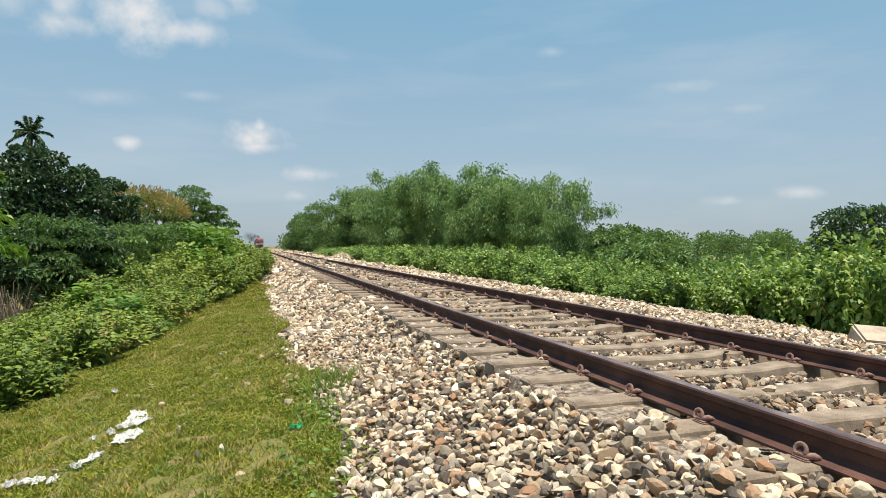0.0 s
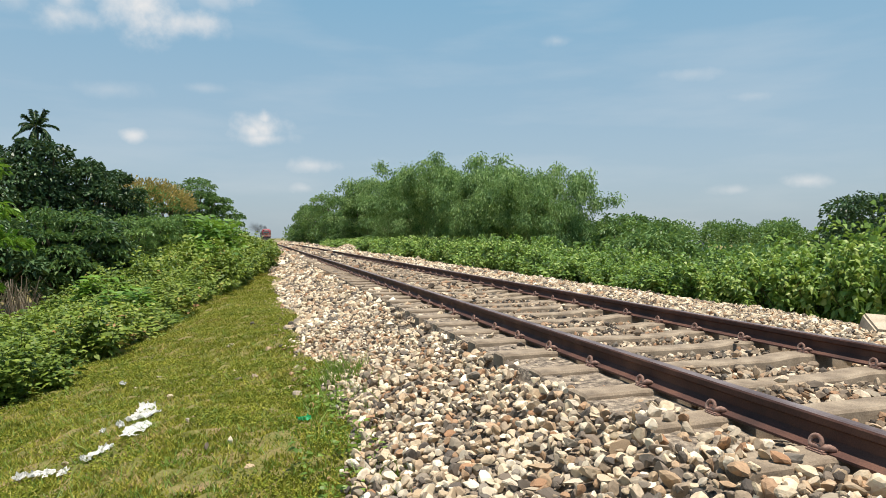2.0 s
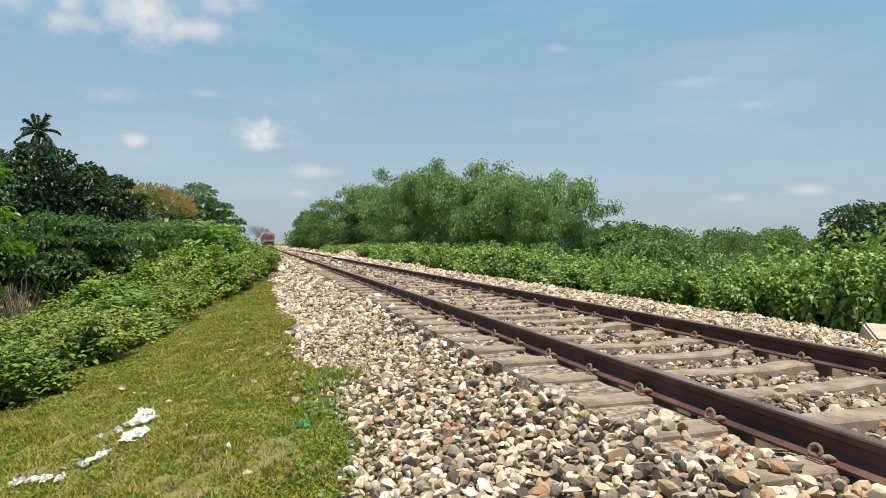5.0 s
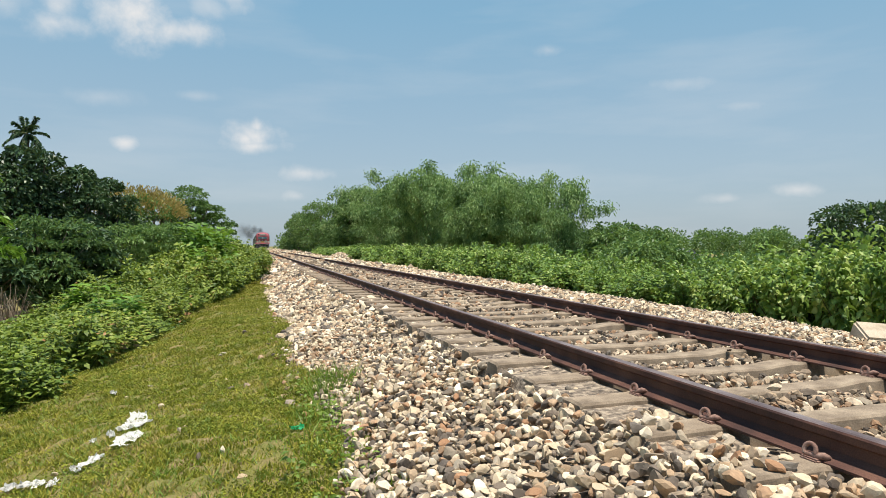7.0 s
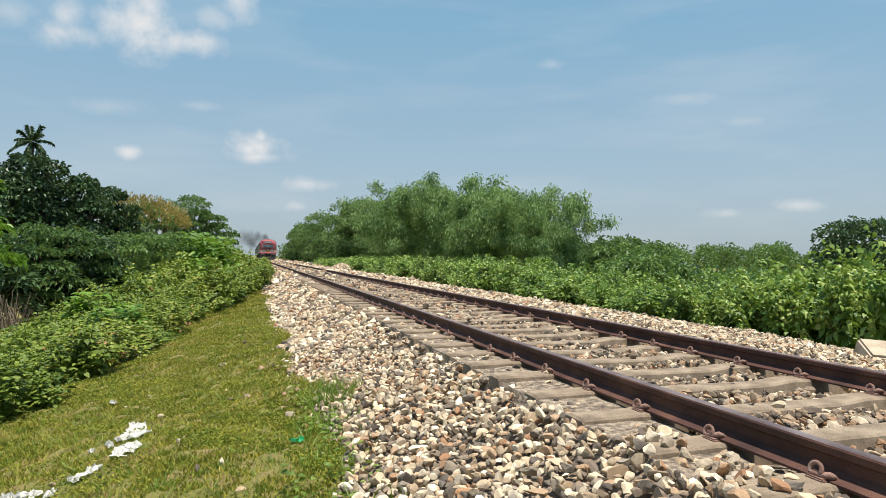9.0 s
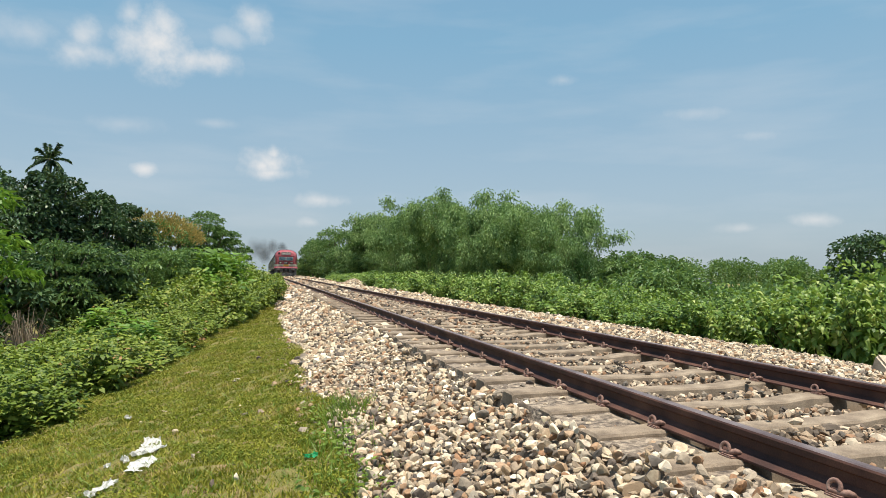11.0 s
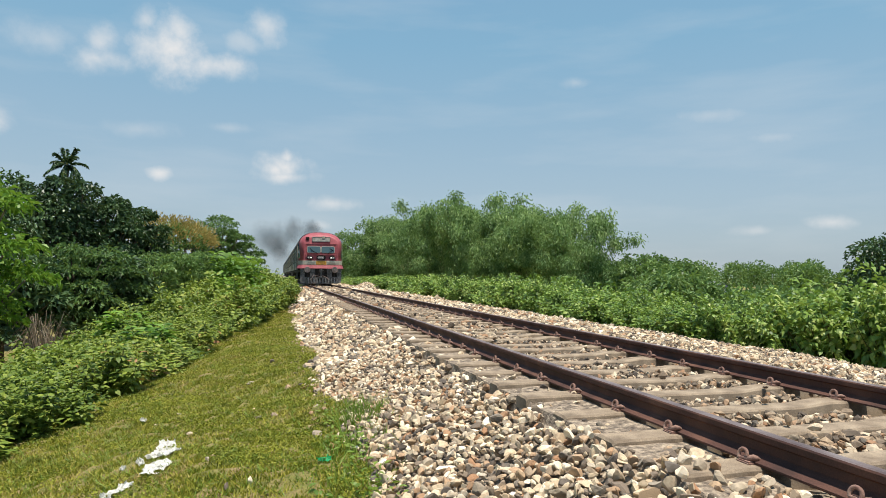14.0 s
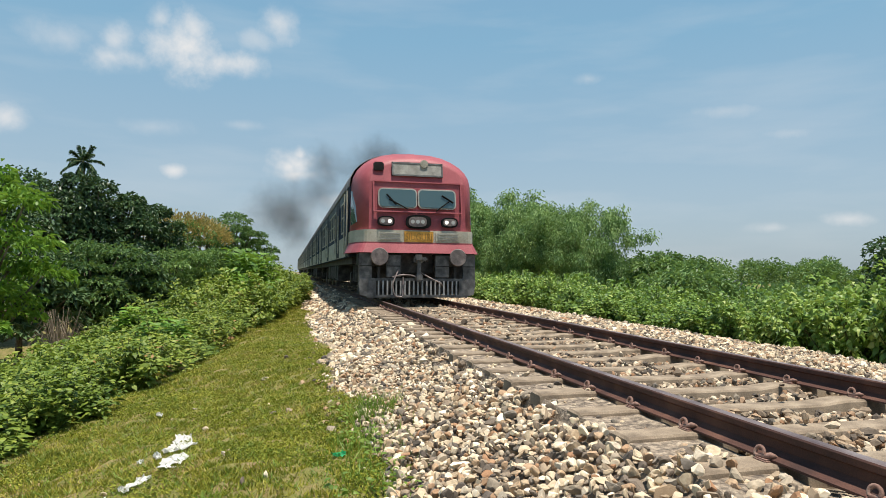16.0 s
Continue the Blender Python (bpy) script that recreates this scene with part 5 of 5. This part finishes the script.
    for pts in ([(-0.5, -0.02, 0.78), (-0.58, -0.12, 0.62), (-0.66, -0.15, 0.4), (-0.6, -0.15, 0.16), (-0.42, -0.15, 0.12), (-0.4, -0.12, 0.3), (-0.38, -0.05, 0.6)],
                [(0.05, -0.02, 0.72), (0.3, -0.12, 0.58), (0.55, -0.12, 0.46), (0.62, -0.05, 0.4)],
                [(-0.66, -0.1, 0.6), (-0.4, -0.16, 0.66), (-0.1, -0.16, 0.62), (0.02, -0.1, 0.5)]):
        fine = []
        p = [np.array(q) for q in pts]
        for i in range(len(p) - 1):
            a, bb, c, d = p[max(i - 1, 0)], p[i], p[i + 1], p[min(i + 2, len(p) - 1)]
            for u in (0, 0.33, 0.66):
                fine.append((0.5 * ((2 * bb) + (-a + c) * u + (2 * a - 5 * bb + 4 * c - d) * u ** 2 + (-a + 3 * bb - 3 * c + d) * u ** 3), 0.02))
        fine.append((p[-1], 0.02))
        v, f = tubes([fine], 6)
        hang("brake_hose", mesh_np("brake_hose", v, f, M["buffer"]), car, "drooping grey brake hose")
    guard = bmesh.new()
    box(guard, (-1.40, -0.03, 0.50), (1.40, 0.03, 0.57), 0.008)
    box(guard, (-1.28, -0.05, 0.09), (1.28, 0.03, 0.16), 0.008)
    gd = part("cattle_guard", guard, M["steel_grey"], car, "grey barred cattle guard")
    for k in range(19):
        x = -0.99 + 0.11 * k
        part("bar", box(bmesh.new(), (x - 0.018, -0.045, 0.15), (x + 0.018, 0.0, 0.51)), M["bar_grey"], gd)
    for s in (-1, 1):
        b = bmesh.new()
        o = [(s * 1.06, 0.09), (s * 1.44, 0.16), (s * 1.48, 0.40), (s * 1.48, 0.56), (s * 1.34, 0.56), (s * 1.06, 0.5)]
        prism(b, o, -0.042, 0.022)
        part("guard_plate", b, M["steel_grey"], gd, "grey side plate")
        for bx in (0.55, 0.98):
            part("bracket", box(bmesh.new(), (s * bx - 0.03, 0.05, 0.4), (s * bx + 0.03, 0.12, 0.85)), M["under"], gd)
    # solid dark box added behind the guard, standing in for shade under the train
    box_dark = box(bmesh.new(), (-1.4, 0.7, 0.14), (1.4, 1.0, 1.08))
    part("bulkhead", box_dark, M["under"], car)
    b = bmesh.new()
    cyl(b, (0.15, 3.2, 3.85), (0.15, 3.2, 4.03), 0.14, 14)
    part("exhaust", b, M["under"], car)
    return car


def build_smoke():
    """Exhaust trailing back over the roof in soft wisps, thick at the stack and thinning behind."""
    plume = thing("smoke_plume", pose(0, 17.6, 0.138), "thin dark diesel smoke trailing back from the stack", "smoke")
    rng = np.random.default_rng(3)
    ang = np.arange(18) * 2 * math.pi / 18
    v = np.concatenate([[(0, 0, 0)], np.stack([np.cos(ang), np.sin(ang), 0.12 * np.sin(3 * ang)], 1)])
    f = [(0, 1 + k, 1 + (k + 1) % 18) for k in range(18)]
    flake = mesh_np("wisp", v, f, M["soot"])
    for k in range(9):
        u = (k / 8) ** 1.2
        across, up = (k * 0.4142) % 1 - 0.5, (k * 0.618) % 1 - 0.5
        r = (0.75 + 1.95 * u) * rng.uniform(0.85, 1.25)
        q = (0.1 - 4.2 * u ** 0.85 + across * (0.45 + 2.2 * u), 3.3 + 30 * u ** 1.2, 4.36 + 0.7 * math.sin(min(1, u * 3.2) * 1.57) - 1.5 * u + up * (0.3 + 2.9 * u))
        ob = hang("wisp", flake, plume)
        ob.matrix_basis = pose(*q, 90 + rng.uniform(-30, 30), rng.uniform(0, 360), rng.uniform(-30, 30)) @ Matrix.Scale(float(r), 4)
    return plume


POWER_CAR = build_power_car()
COACHES = [build_coach()]
for _k in range(4):
    COACHES.append(copy_thing(COACHES[0], pose(0, 61 + 20.7 * _k, 0.138)))
SMOKE = build_smoke()

# ---- small things beside the line ----


def crumpled(seed, w, d, h, n=9):
    rng = np.random.default_rng(seed)
    bm = bmesh.new()
    g = [[None] * n for _ in range(n)]
    for i in range(n):
        for j in range(n):
            a, b = 2 * i / (n - 1) - 1, 2 * j / (n - 1) - 1
            u, v = 0.56 * a * math.sqrt(1 - b * b / 2), 0.56 * b * math.sqrt(1 - a * a / 2)
            ragged = 1 + 0.09 * math.sin(5 * math.atan2(v, u) + seed) + 0.06 * math.sin(9 * math.atan2(v, u))
            g[i][j] = bm.verts.new((u * w * ragged + rng.normal(0, 0.005), v * d * ragged + rng.normal(0, 0.005), abs(rng.normal(0, h)) + 0.015))
    for i in range(n - 1):
        for j in range(n - 1):
            if rng.uniform() > 0.06:
                bm.faces.new((g[i][j], g[i + 1][j], g[i + 1][j + 1], g[i][j + 1]))
    bmesh.ops.solidify(bm, geom=bm.faces[:], thickness=0.004)
    return bm


def single(name, bm, mat, m, label, category, group=""):
    me = bpy.data.meshes.new(name)
    bmesh.ops.recalc_face_normals(bm, faces=bm.faces)
    bm.to_mesh(me)
    bm.free()
    me.materials.append(mat)
    ob = new(name, me)
    ob.matrix_basis = m
    return tagged(ob, label, category, group)


def build_clutter():
    for k, (x, y, w, d, turn) in enumerate(((-3.96, 6.1, 0.22, 0.62, 8), (-3.93, 5.75, 0.16, 0.42, -35), (-3.9, 5.25, 0.2, 0.44, -15), (-4.05, 5.5, 0.07, 0.16, 20), (-4.05, 4.9, 0.10, 0.3, -25),
                                                (-4.12, 4.8, 0.06, 0.14, 40), (-4.33, 4.7, 0.2, 0.16, 10), (-4.47, 4.76, 0.13, 0.1, 60), (-4.2, 4.62, 0.08, 0.14, 0), (-4.15, 5.42, 0.05, 0.1, 0), (-4.40, 7.5, 0.07, 0.12, 30))):
        z = float(ground_z(x, y))
        single("plastic_scrap", crumpled(3 + k, w * 0.68, d * 0.7, 0.015), M["scrap"], pose(x, y, z + 0.008, 0, 0, turn), "crumpled torn white plastic scrap on the grass", "litter", "litter on the grass")
    z = float(ground_z(-2.76, 4.83))
    single("green_scrap", crumpled(31, 0.09, 0.08, 0.02, 6), M["green_scrap"], pose(-2.76, 4.83, z + 0.015, 0, 0, 0), "small bright green plastic scrap in the grass", "litter")
    # squared block lying on the far shoulder
    bm = box(bmesh.new(), (-0.36, -0.17, -0.14), (0.36, 0.17, 0.14), 0.02)
    for v in bm.verts:
        v.co += Vector((random.uniform(-0.004, 0.004), random.uniform(-0.004, 0.004), random.uniform(-0.004, 0.004)))
    single("stone_block", bm, M["block"], pose(2.98, 5.05, float(ballast_z(2.98, 5.05)) - 0.01, 24, 4, -24), "pale squared concrete block lying on the ballast", "stone block")


build_clutter()


def blades(P, h, w, lean, mat, name, label, category, rng):
    n = len(P)
    a = rng.uniform(0, 6.28, n)
    s = np.stack([np.cos(a), np.sin(a), np.zeros(n)], 1) * np.broadcast_to(w, n)[:, None] / 2
    tip = P + np.stack([rng.normal(0, lean, n), rng.normal(0, lean, n), np.ones(n)], 1) * np.broadcast_to(h, n)[:, None]
    v = np.stack([P - s, P + s, tip], 1).reshape(-1, 3)
    f = np.arange(3 * n).reshape(-1, 3)
    return tagged(new(name, mesh_np(name, v, f, mat)), label, category, kind="stuff")


def build_grass():
    rng = np.random.default_rng(61)
    n = 380000
    y = 2.6 + 23.5 * rng.uniform(0, 1, n) ** 2.3
    x = rng.uniform(-6.6, -2.35, n)
    keep = (x < left_toe(y) + rng.normal(0, 0.07, n)) & (x > np.interp(y, [4.7, 7.5, 12.1, 18.7, 24.2], [-6.6, -6.2, -5.4, -4.7, -3.8]))
    patch = np.sin(1.7 * x + 0.8 * y) + np.sin(2.6 * y - 1.9 * x) + rng.normal(0, 0.9, n)
    keep &= patch > -1.9
    # worn bare round the litter
    keep &= np.hypot((x + 4.22) / 0.36, (y - 4.86) / 0.2) + rng.normal(0, 0.22, n) > 1
    x, y = x[keep], y[keep]
    # the same turf goes on behind, more thinly
    bx, by = rng.uniform(-7.5, -2.35, 70000), rng.uniform(-6.0, 2.8, 70000)
    on = bx < left_toe(by) + rng.normal(0, 0.07, 70000)
    x, y = np.append(x, bx[on]), np.append(y, by[on])
    P = np.stack([x, y, ground_z(x, y) - 0.004], 1)
    h = rng.uniform(0.010, 0.036, len(x)) * (1 + 0.04 * np.abs(y))
    blades(P, h, rng.uniform(0.006, 0.014, len(x)) * (1 + 0.08 * np.abs(y)), 0.6, M["grass"], "short_grass", "short patchy sunlit grass on the shoulder", "grass", rng)
    # low round leaves creeping between the blades
    n = 150000
    y = 2.6 + 17 * rng.uniform(0, 1, n) ** 2.0
    x = rng.uniform(-6.4, -2.4, n)
    lush = np.sin(2.1 * x + 1.3 * y) + np.sin(3.3 * y - 2.7 * x) + np.sin(6.1 * x + 5.3 * y) + rng.normal(0, 0.7, n)
    keep = (x < left_toe(y) + rng.normal(0, 0.08, n)) & (x > np.interp(y, [4.7, 7.5, 12.1, 18.7], [-6.4, -6.1, -5.3, -4.6])) & (lush > 0.3)
    x, y = x[keep], y[keep]
    P = np.stack([x, y, ground_z(x, y) + rng.uniform(0.008, 0.035, len(x))], 1)
    d = unit(len(x), rng) * (1, 1, 0.35)
    L = rng.uniform(0.010, 0.023, len(x)) * (1 + 0.05 * y)
    v, f = leaf_cloud(P, d, L, L * 0.9, rng=rng)
    tagged(new("low_clover", mesh_np("low_clover", v, f, M["clover"])), "patches of low round-leaved creeping plants in the grass", "grass", kind="stuff")
    # small tufts standing out of the turf
    k = 3000
    ty = 2.8 + 17 * rng.uniform(0, 1, k) ** 1.8
    tx = rng.uniform(-5.9, -2.45, k)
    ok = (tx < left_toe(ty) - 0.02) & (tx > np.interp(ty, [5, 8, 13, 20], [-5.9, -5.6, -4.9, -4.2]))
    tx, ty = np.repeat(tx[ok], 9), np.repeat(ty[ok], 9)
    tx, ty = tx + rng.normal(0, 0.022, len(tx)), ty + rng.normal(0, 0.022, len(ty))
    P = np.stack([tx, ty, ground_z(tx, ty) - 0.004], 1)
    blades(P, rng.uniform(0.02, 0.065, len(tx)), 0.011, 0.9, M["weed"], "grass_tufts", "darker green tufts standing out of the short grass", "grass", rng)
    # taller weeds along the toe of the stones
    pts, hs = [], []
    for cx, cy, r, k, hh in ((-2.49, 5.19, 0.22, 260, 0.13), (-2.38, 5.88, 0.16, 330, 0.2), (-2.59, 4.36, 0.22, 200, 0.09), (-2.55, 3.61, 0.22, 200, 0.08), (-2.41, 6.39, 0.14, 110, 0.12), (-2.67, 4.82, 0.3, 160, 0.08)):
        q = np.array((cx, cy)) + rng.normal(0, r, (k, 2)) * (0.6, 1)
        pts.append(q)
        hs.append(hh * rng.uniform(0.3, 1.1, k))
    q, hs = np.concatenate(pts), np.concatenate(hs)
    P = np.stack([q[:, 0], q[:, 1], np.maximum(ground_z(q[:, 0], q[:, 1]), ballast_z(q[:, 0], q[:, 1]) - 0.03)], 1)
    blades(P, hs, 0.011, 0.5, M["weed"], "weeds", "tufts of taller green weeds at the edge of the stones", "weeds", rng)
    pts, dirs, size = [], [], []
    for k in range(34):
        y = rng.uniform(3.4, 6.4)
        x = float(left_toe(y)) + rng.normal(-0.05, 0.13)
        z = float(max(ground_z(x, y), ballast_z(x, y) - 0.03))
        for q in range(int(rng.integers(8, 20))):
            a = 2.4 * q + rng.uniform(0, 1)
            pts.append((x + 0.03 * math.cos(a), y + 0.03 * math.sin(a), z + 0.012 * q * rng.uniform(0.4, 1.2)))
            dirs.append((math.cos(a), math.sin(a), rng.uniform(0.0, 0.7)))
            size.append(rng.uniform(0.028, 0.062))
    size = np.array(size)
    v, f = blade_cloud(np.array(pts), np.array(dirs), size, size * 0.42, rng=rng)
    tagged(new("leafy_weeds", mesh_np("leafy_weeds", v, f, M["weed"])), "small leafy green weeds among the edge stones", "weeds", kind="stuff")


build_grass()

# ---- ballast stones, the nearest as single pieces ----

def ico(fine=False):
    """Corners and triangles of a ball, twelve corners or forty-two."""
    t = (1 + 5 ** 0.5) / 2
    v = np.array([(-1, t, 0), (1, t, 0), (-1, -t, 0), (1, -t, 0), (0, -1, t), (0, 1, t), (0, -1, -t), (0, 1, -t), (t, 0, -1), (t, 0, 1), (-t, 0, -1), (-t, 0, 1)], float)
    f = np.array([(0, 11, 5), (0, 5, 1), (0, 1, 7), (0, 7, 10), (0, 10, 11), (1, 5, 9), (5, 11, 4), (11, 10, 2), (10, 7, 6), (7, 1, 8), (3, 9, 4), (3, 4, 2), (3, 2, 6), (3, 6, 8), (3, 8, 9), (4, 9, 5), (2, 4, 11), (6, 2, 10), (8, 6, 7), (9, 8, 1)])
    v = v / np.linalg.norm(v[0])
    if not fine:
        return v, f
    pts, mids, out = list(v), {}, []

    def mid(a, b):
        key = (min(a, b), max(a, b))
        if key not in mids:
            m = pts[a] + pts[b]
            mids[key] = len(pts)
            pts.append(m / np.linalg.norm(m))
        return mids[key]

    for a, b, c in f:
        ab, bc, ca = mid(a, b), mid(b, c), mid(c, a)
        out += [(a, ab, ca), (b, bc, ab), (c, ca, bc), (ab, bc, ca)]
    return np.array(pts), np.array(out)


def rocks(P, size, rng, fine=False):
    """Angular crushed stones: a ball cut by random planes, then squashed and turned."""
    base, f = ico(fine)
    n, k = len(P), len(base)
    v = np.repeat(base[None], n, 0) * rng.uniform(0.93, 1.07, (n, k, 1))
    for _ in range(8 if fine else 5):
        q = unit(n, rng)
        cut = rng.uniform(0.36, 0.74, (n, 1))
        over = np.maximum(np.einsum("nkj,nj->nk", v, q) - cut, 0)
        v = v - over[:, :, None] * q[:, None, :]
    v = v * 1.3
    v = v * np.stack([rng.uniform(0.85, 1.4, n), rng.uniform(0.7, 1.1, n), rng.uniform(0.45, 0.85, n)], 1)[:, None, :] * size[:, None, None]
    q = unit(n, rng)
    ang = rng.uniform(0, 6.28, n)
    K = np.zeros((n, 3, 3))
    K[:, 0, 1], K[:, 0, 2], K[:, 1, 0], K[:, 1, 2], K[:, 2, 0], K[:, 2, 1] = -q[:, 2], q[:, 1], q[:, 2], -q[:, 0], -q[:, 1], q[:, 0]
    R = np.eye(3) + np.sin(ang)[:, None, None] * K + (1 - np.cos(ang))[:, None, None] * (K @ K)
    v = np.einsum("nij,nkj->nki", R, v) + P[:, None, :]
    return v.reshape(-1, 3), (f[None] + k * np.arange(n)[:, None, None]).reshape(-1, 3)


def scatter(x0, x1, y0, y1, step, rng):
    gx, gy = np.meshgrid(np.arange(x0, x1, step), np.arange(y0, y1, step))
    return gx.ravel() + rng.uniform(-0.5, 0.5, gx.size) * step, gy.ravel() + rng.uniform(-0.5, 0.5, gx.size) * step


def on_sleeper(x, y):
    d = np.abs((y - SLEEPER_FIRST + SLEEPER_STEP / 2) % SLEEPER_STEP - SLEEPER_STEP / 2)
    return (d < 0.125) & (np.abs(x) < 1.385)


def build_ballast():
    rng = np.random.default_rng(17)
    V, F, base = [], [], 0
    stained = []
    near_pts = []
    for y0, y1, step, size in ((-7, 1.2, 0.12, 0.055), (1.2, 9, 0.045, 0.0238), (9, 16, 0.072, 0.038), (16, 27, 0.098, 0.051), (27, 62, 0.19, 0.095), (62, 150, 0.4, 0.18)):
        x, y = scatter(-2.75, 4.35, y0, y1, step, rng)
        toe = left_toe(y) + rng.normal(0, 0.035, len(x))
        beside = np.abs((y - SLEEPER_FIRST + SLEEPER_STEP / 2) % SLEEPER_STEP - SLEEPER_STEP / 2) < 0.15
        cleared = beside & (x > -1.50) & (x < -1.36) & (y > 3.7) & (y < 9)
        keep = (x > toe) & ~cleared & ~(on_sleeper(x, y) & (rng.uniform(0, 1, len(x)) > np.where(x < -1.0, np.interp(y, [2.0, 2.7, 3.4, 4.2], [0.3, 0.22, 0.1, 0.01]) * np.where(x < -1.22, 2.2, 1.0), 0.015)))
        keep &= (np.abs(np.abs(x) - 0.87) > 0.11)
        keep &= ~((x > -1.36) & (x < -0.9) & (y > 2.6) & (rng.uniform(0, 1, len(x)) < np.interp(y, [2.6, 4], [0.3, 0.72])))
        x, y = x[keep], y[keep]
        s = size * np.clip(rng.lognormal(0, 0.3, len(x)), 0.5, 1.7)
        z = ballast_z(x, y) + rng.uniform(-0.02, 0.014, len(x)) + 0.004
        z = np.where(on_sleeper(x, y), np.maximum(z, 0.012), z - 0.022 * ((x > -1.37) & (x < -0.95) & (y > 2.4)))
        P = np.stack([x, y, z], 1)
        if y0 == 1.2:
            sel = np.where((y > 2.6) & (y < 4.1) & (x < -1.5))[0][:300]
            near_pts = [(P[i], s[i]) for i in sel]
            rest = np.ones(len(x), bool)
            rest[sel] = False
            P, s = P[rest], s[rest]
        # between the rails the stones are stained by rust and oil
        inner = np.abs(P[:, 0]) < 0.87
        v, f = rocks(P[inner], s[inner], rng)
        V.append(v)
        F.append(f + base)
        stained.append(np.ones(len(f), np.int32))
        base += len(v)
        P, s = P[~inner], s[~inner]
        close = (P[:, 1] < 5.2) & (P[:, 1] > 1.2) & (P[:, 0] < -0.95)
        for sel, fine in ((close, True), (~close, False)):
            if sel.any():
                v, f = rocks(P[sel], s[sel], rng, fine)
                V.append(v)
                F.append(f + base)
                stained.append(np.zeros(len(f), np.int32))
                base += len(v)
    # stray stones on the grass, and the heap on the far shoulder
    n = 70
    x = rng.uniform(-4.4, -2.55, n)
    y = 3 + 12 * rng.uniform(0, 1, n)
    x = np.where(rng.uniform(0, 1, n) < 0.7, left_toe(y) - np.abs(rng.normal(0, 0.22, n)), x)
    v, f = rocks(np.stack([x, y, ground_z(x, y) + 0.012], 1), rng.uniform(0.014, 0.03, n), rng)
    V.append(v)
    F.append(f + base)
    base += len(v)
    q = rng.normal(0, 1, (700, 2)) * (0.45, 1.4)
    hz = 0.42 * np.exp(-(q[:, 0] / 0.7) ** 2 - (q[:, 1] / 2.2) ** 2)
    v, f = rocks(np.stack([3.1 + q[:, 0], 46.1 + q[:, 1], -0.12 + hz], 1), np.full(700, 0.09), rng)
    V.append(v)
    F.append(f + base)
    stones = tagged(new("ballast_stones", mesh_np("ballast_stones", np.concatenate(V), np.concatenate(F), [M["stones"], M["grimy_stones"]])), "crushed buff, grey and brown ballast stones", kind="stuff")
    stones.parent = BED
    which = np.concatenate(stained)
    stones.data.polygons.foreach_set("material_index", np.append(which, np.zeros(len(stones.data.polygons) - len(which), np.int32)))
    shapes = []
    for k in range(14):
        v, f = rocks(np.zeros((1, 3)), np.array((1.0,)), rng, fine=True)
        shapes.append(mesh_np("stone", v, f, M["stone"]))
    for i, (p, s) in enumerate(near_pts):
        ob = hang("stone", shapes[i % 14], BED)
        ob.matrix_basis = pose(*p, 0, 0, rng.uniform(0, 360)) @ Matrix.Scale(float(s), 4)
    for x, y, s in ((-3.24, 4.62, 0.036), (-2.76, 5.76, 0.045), (-3.38, 4.58, 0.028), (-2.68, 5.33, 0.04), (-3.85, 6.64, 0.035), (-2.95, 8.27, 0.045), (-3.12, 4.15, 0.028), (-3.4, 8.94, 0.045), (-3.14, 10.41, 0.05)):
        ob = tagged(new("pale_stone", shapes[int(rng.integers(14))]), "pale stone lying on the grass", "stone", "stones on the grass")
        ob.matrix_basis = pose(x, y, float(ground_z(x, y)) + s * 0.25, 0, 0, rng.uniform(0, 360)) @ Matrix.Scale(s, 4)


build_ballast()


# ---- what moves ----
def motions():
    """The train runs in along the straight line at a steady pace."""
    start, end, speed = 0.0, 16.0, 16.04
    nose_at_end = 16.15

    def run(t):
        return nose_at_end + speed * (end - t)

    times = [start, 4.0, 8.0, 12.0, end]
    walk(POWER_CAR, [(t, pose(0, run(t), 0.138)) for t in times])
    walk(SMOKE, [(t, pose(0, run(t), 0.138)) for t in times])
    for k, car in enumerate(COACHES):
        walk(car, [(t, pose(0, run(t) + 20.7 * (k + 1), 0.138)) for t in times])


motions()
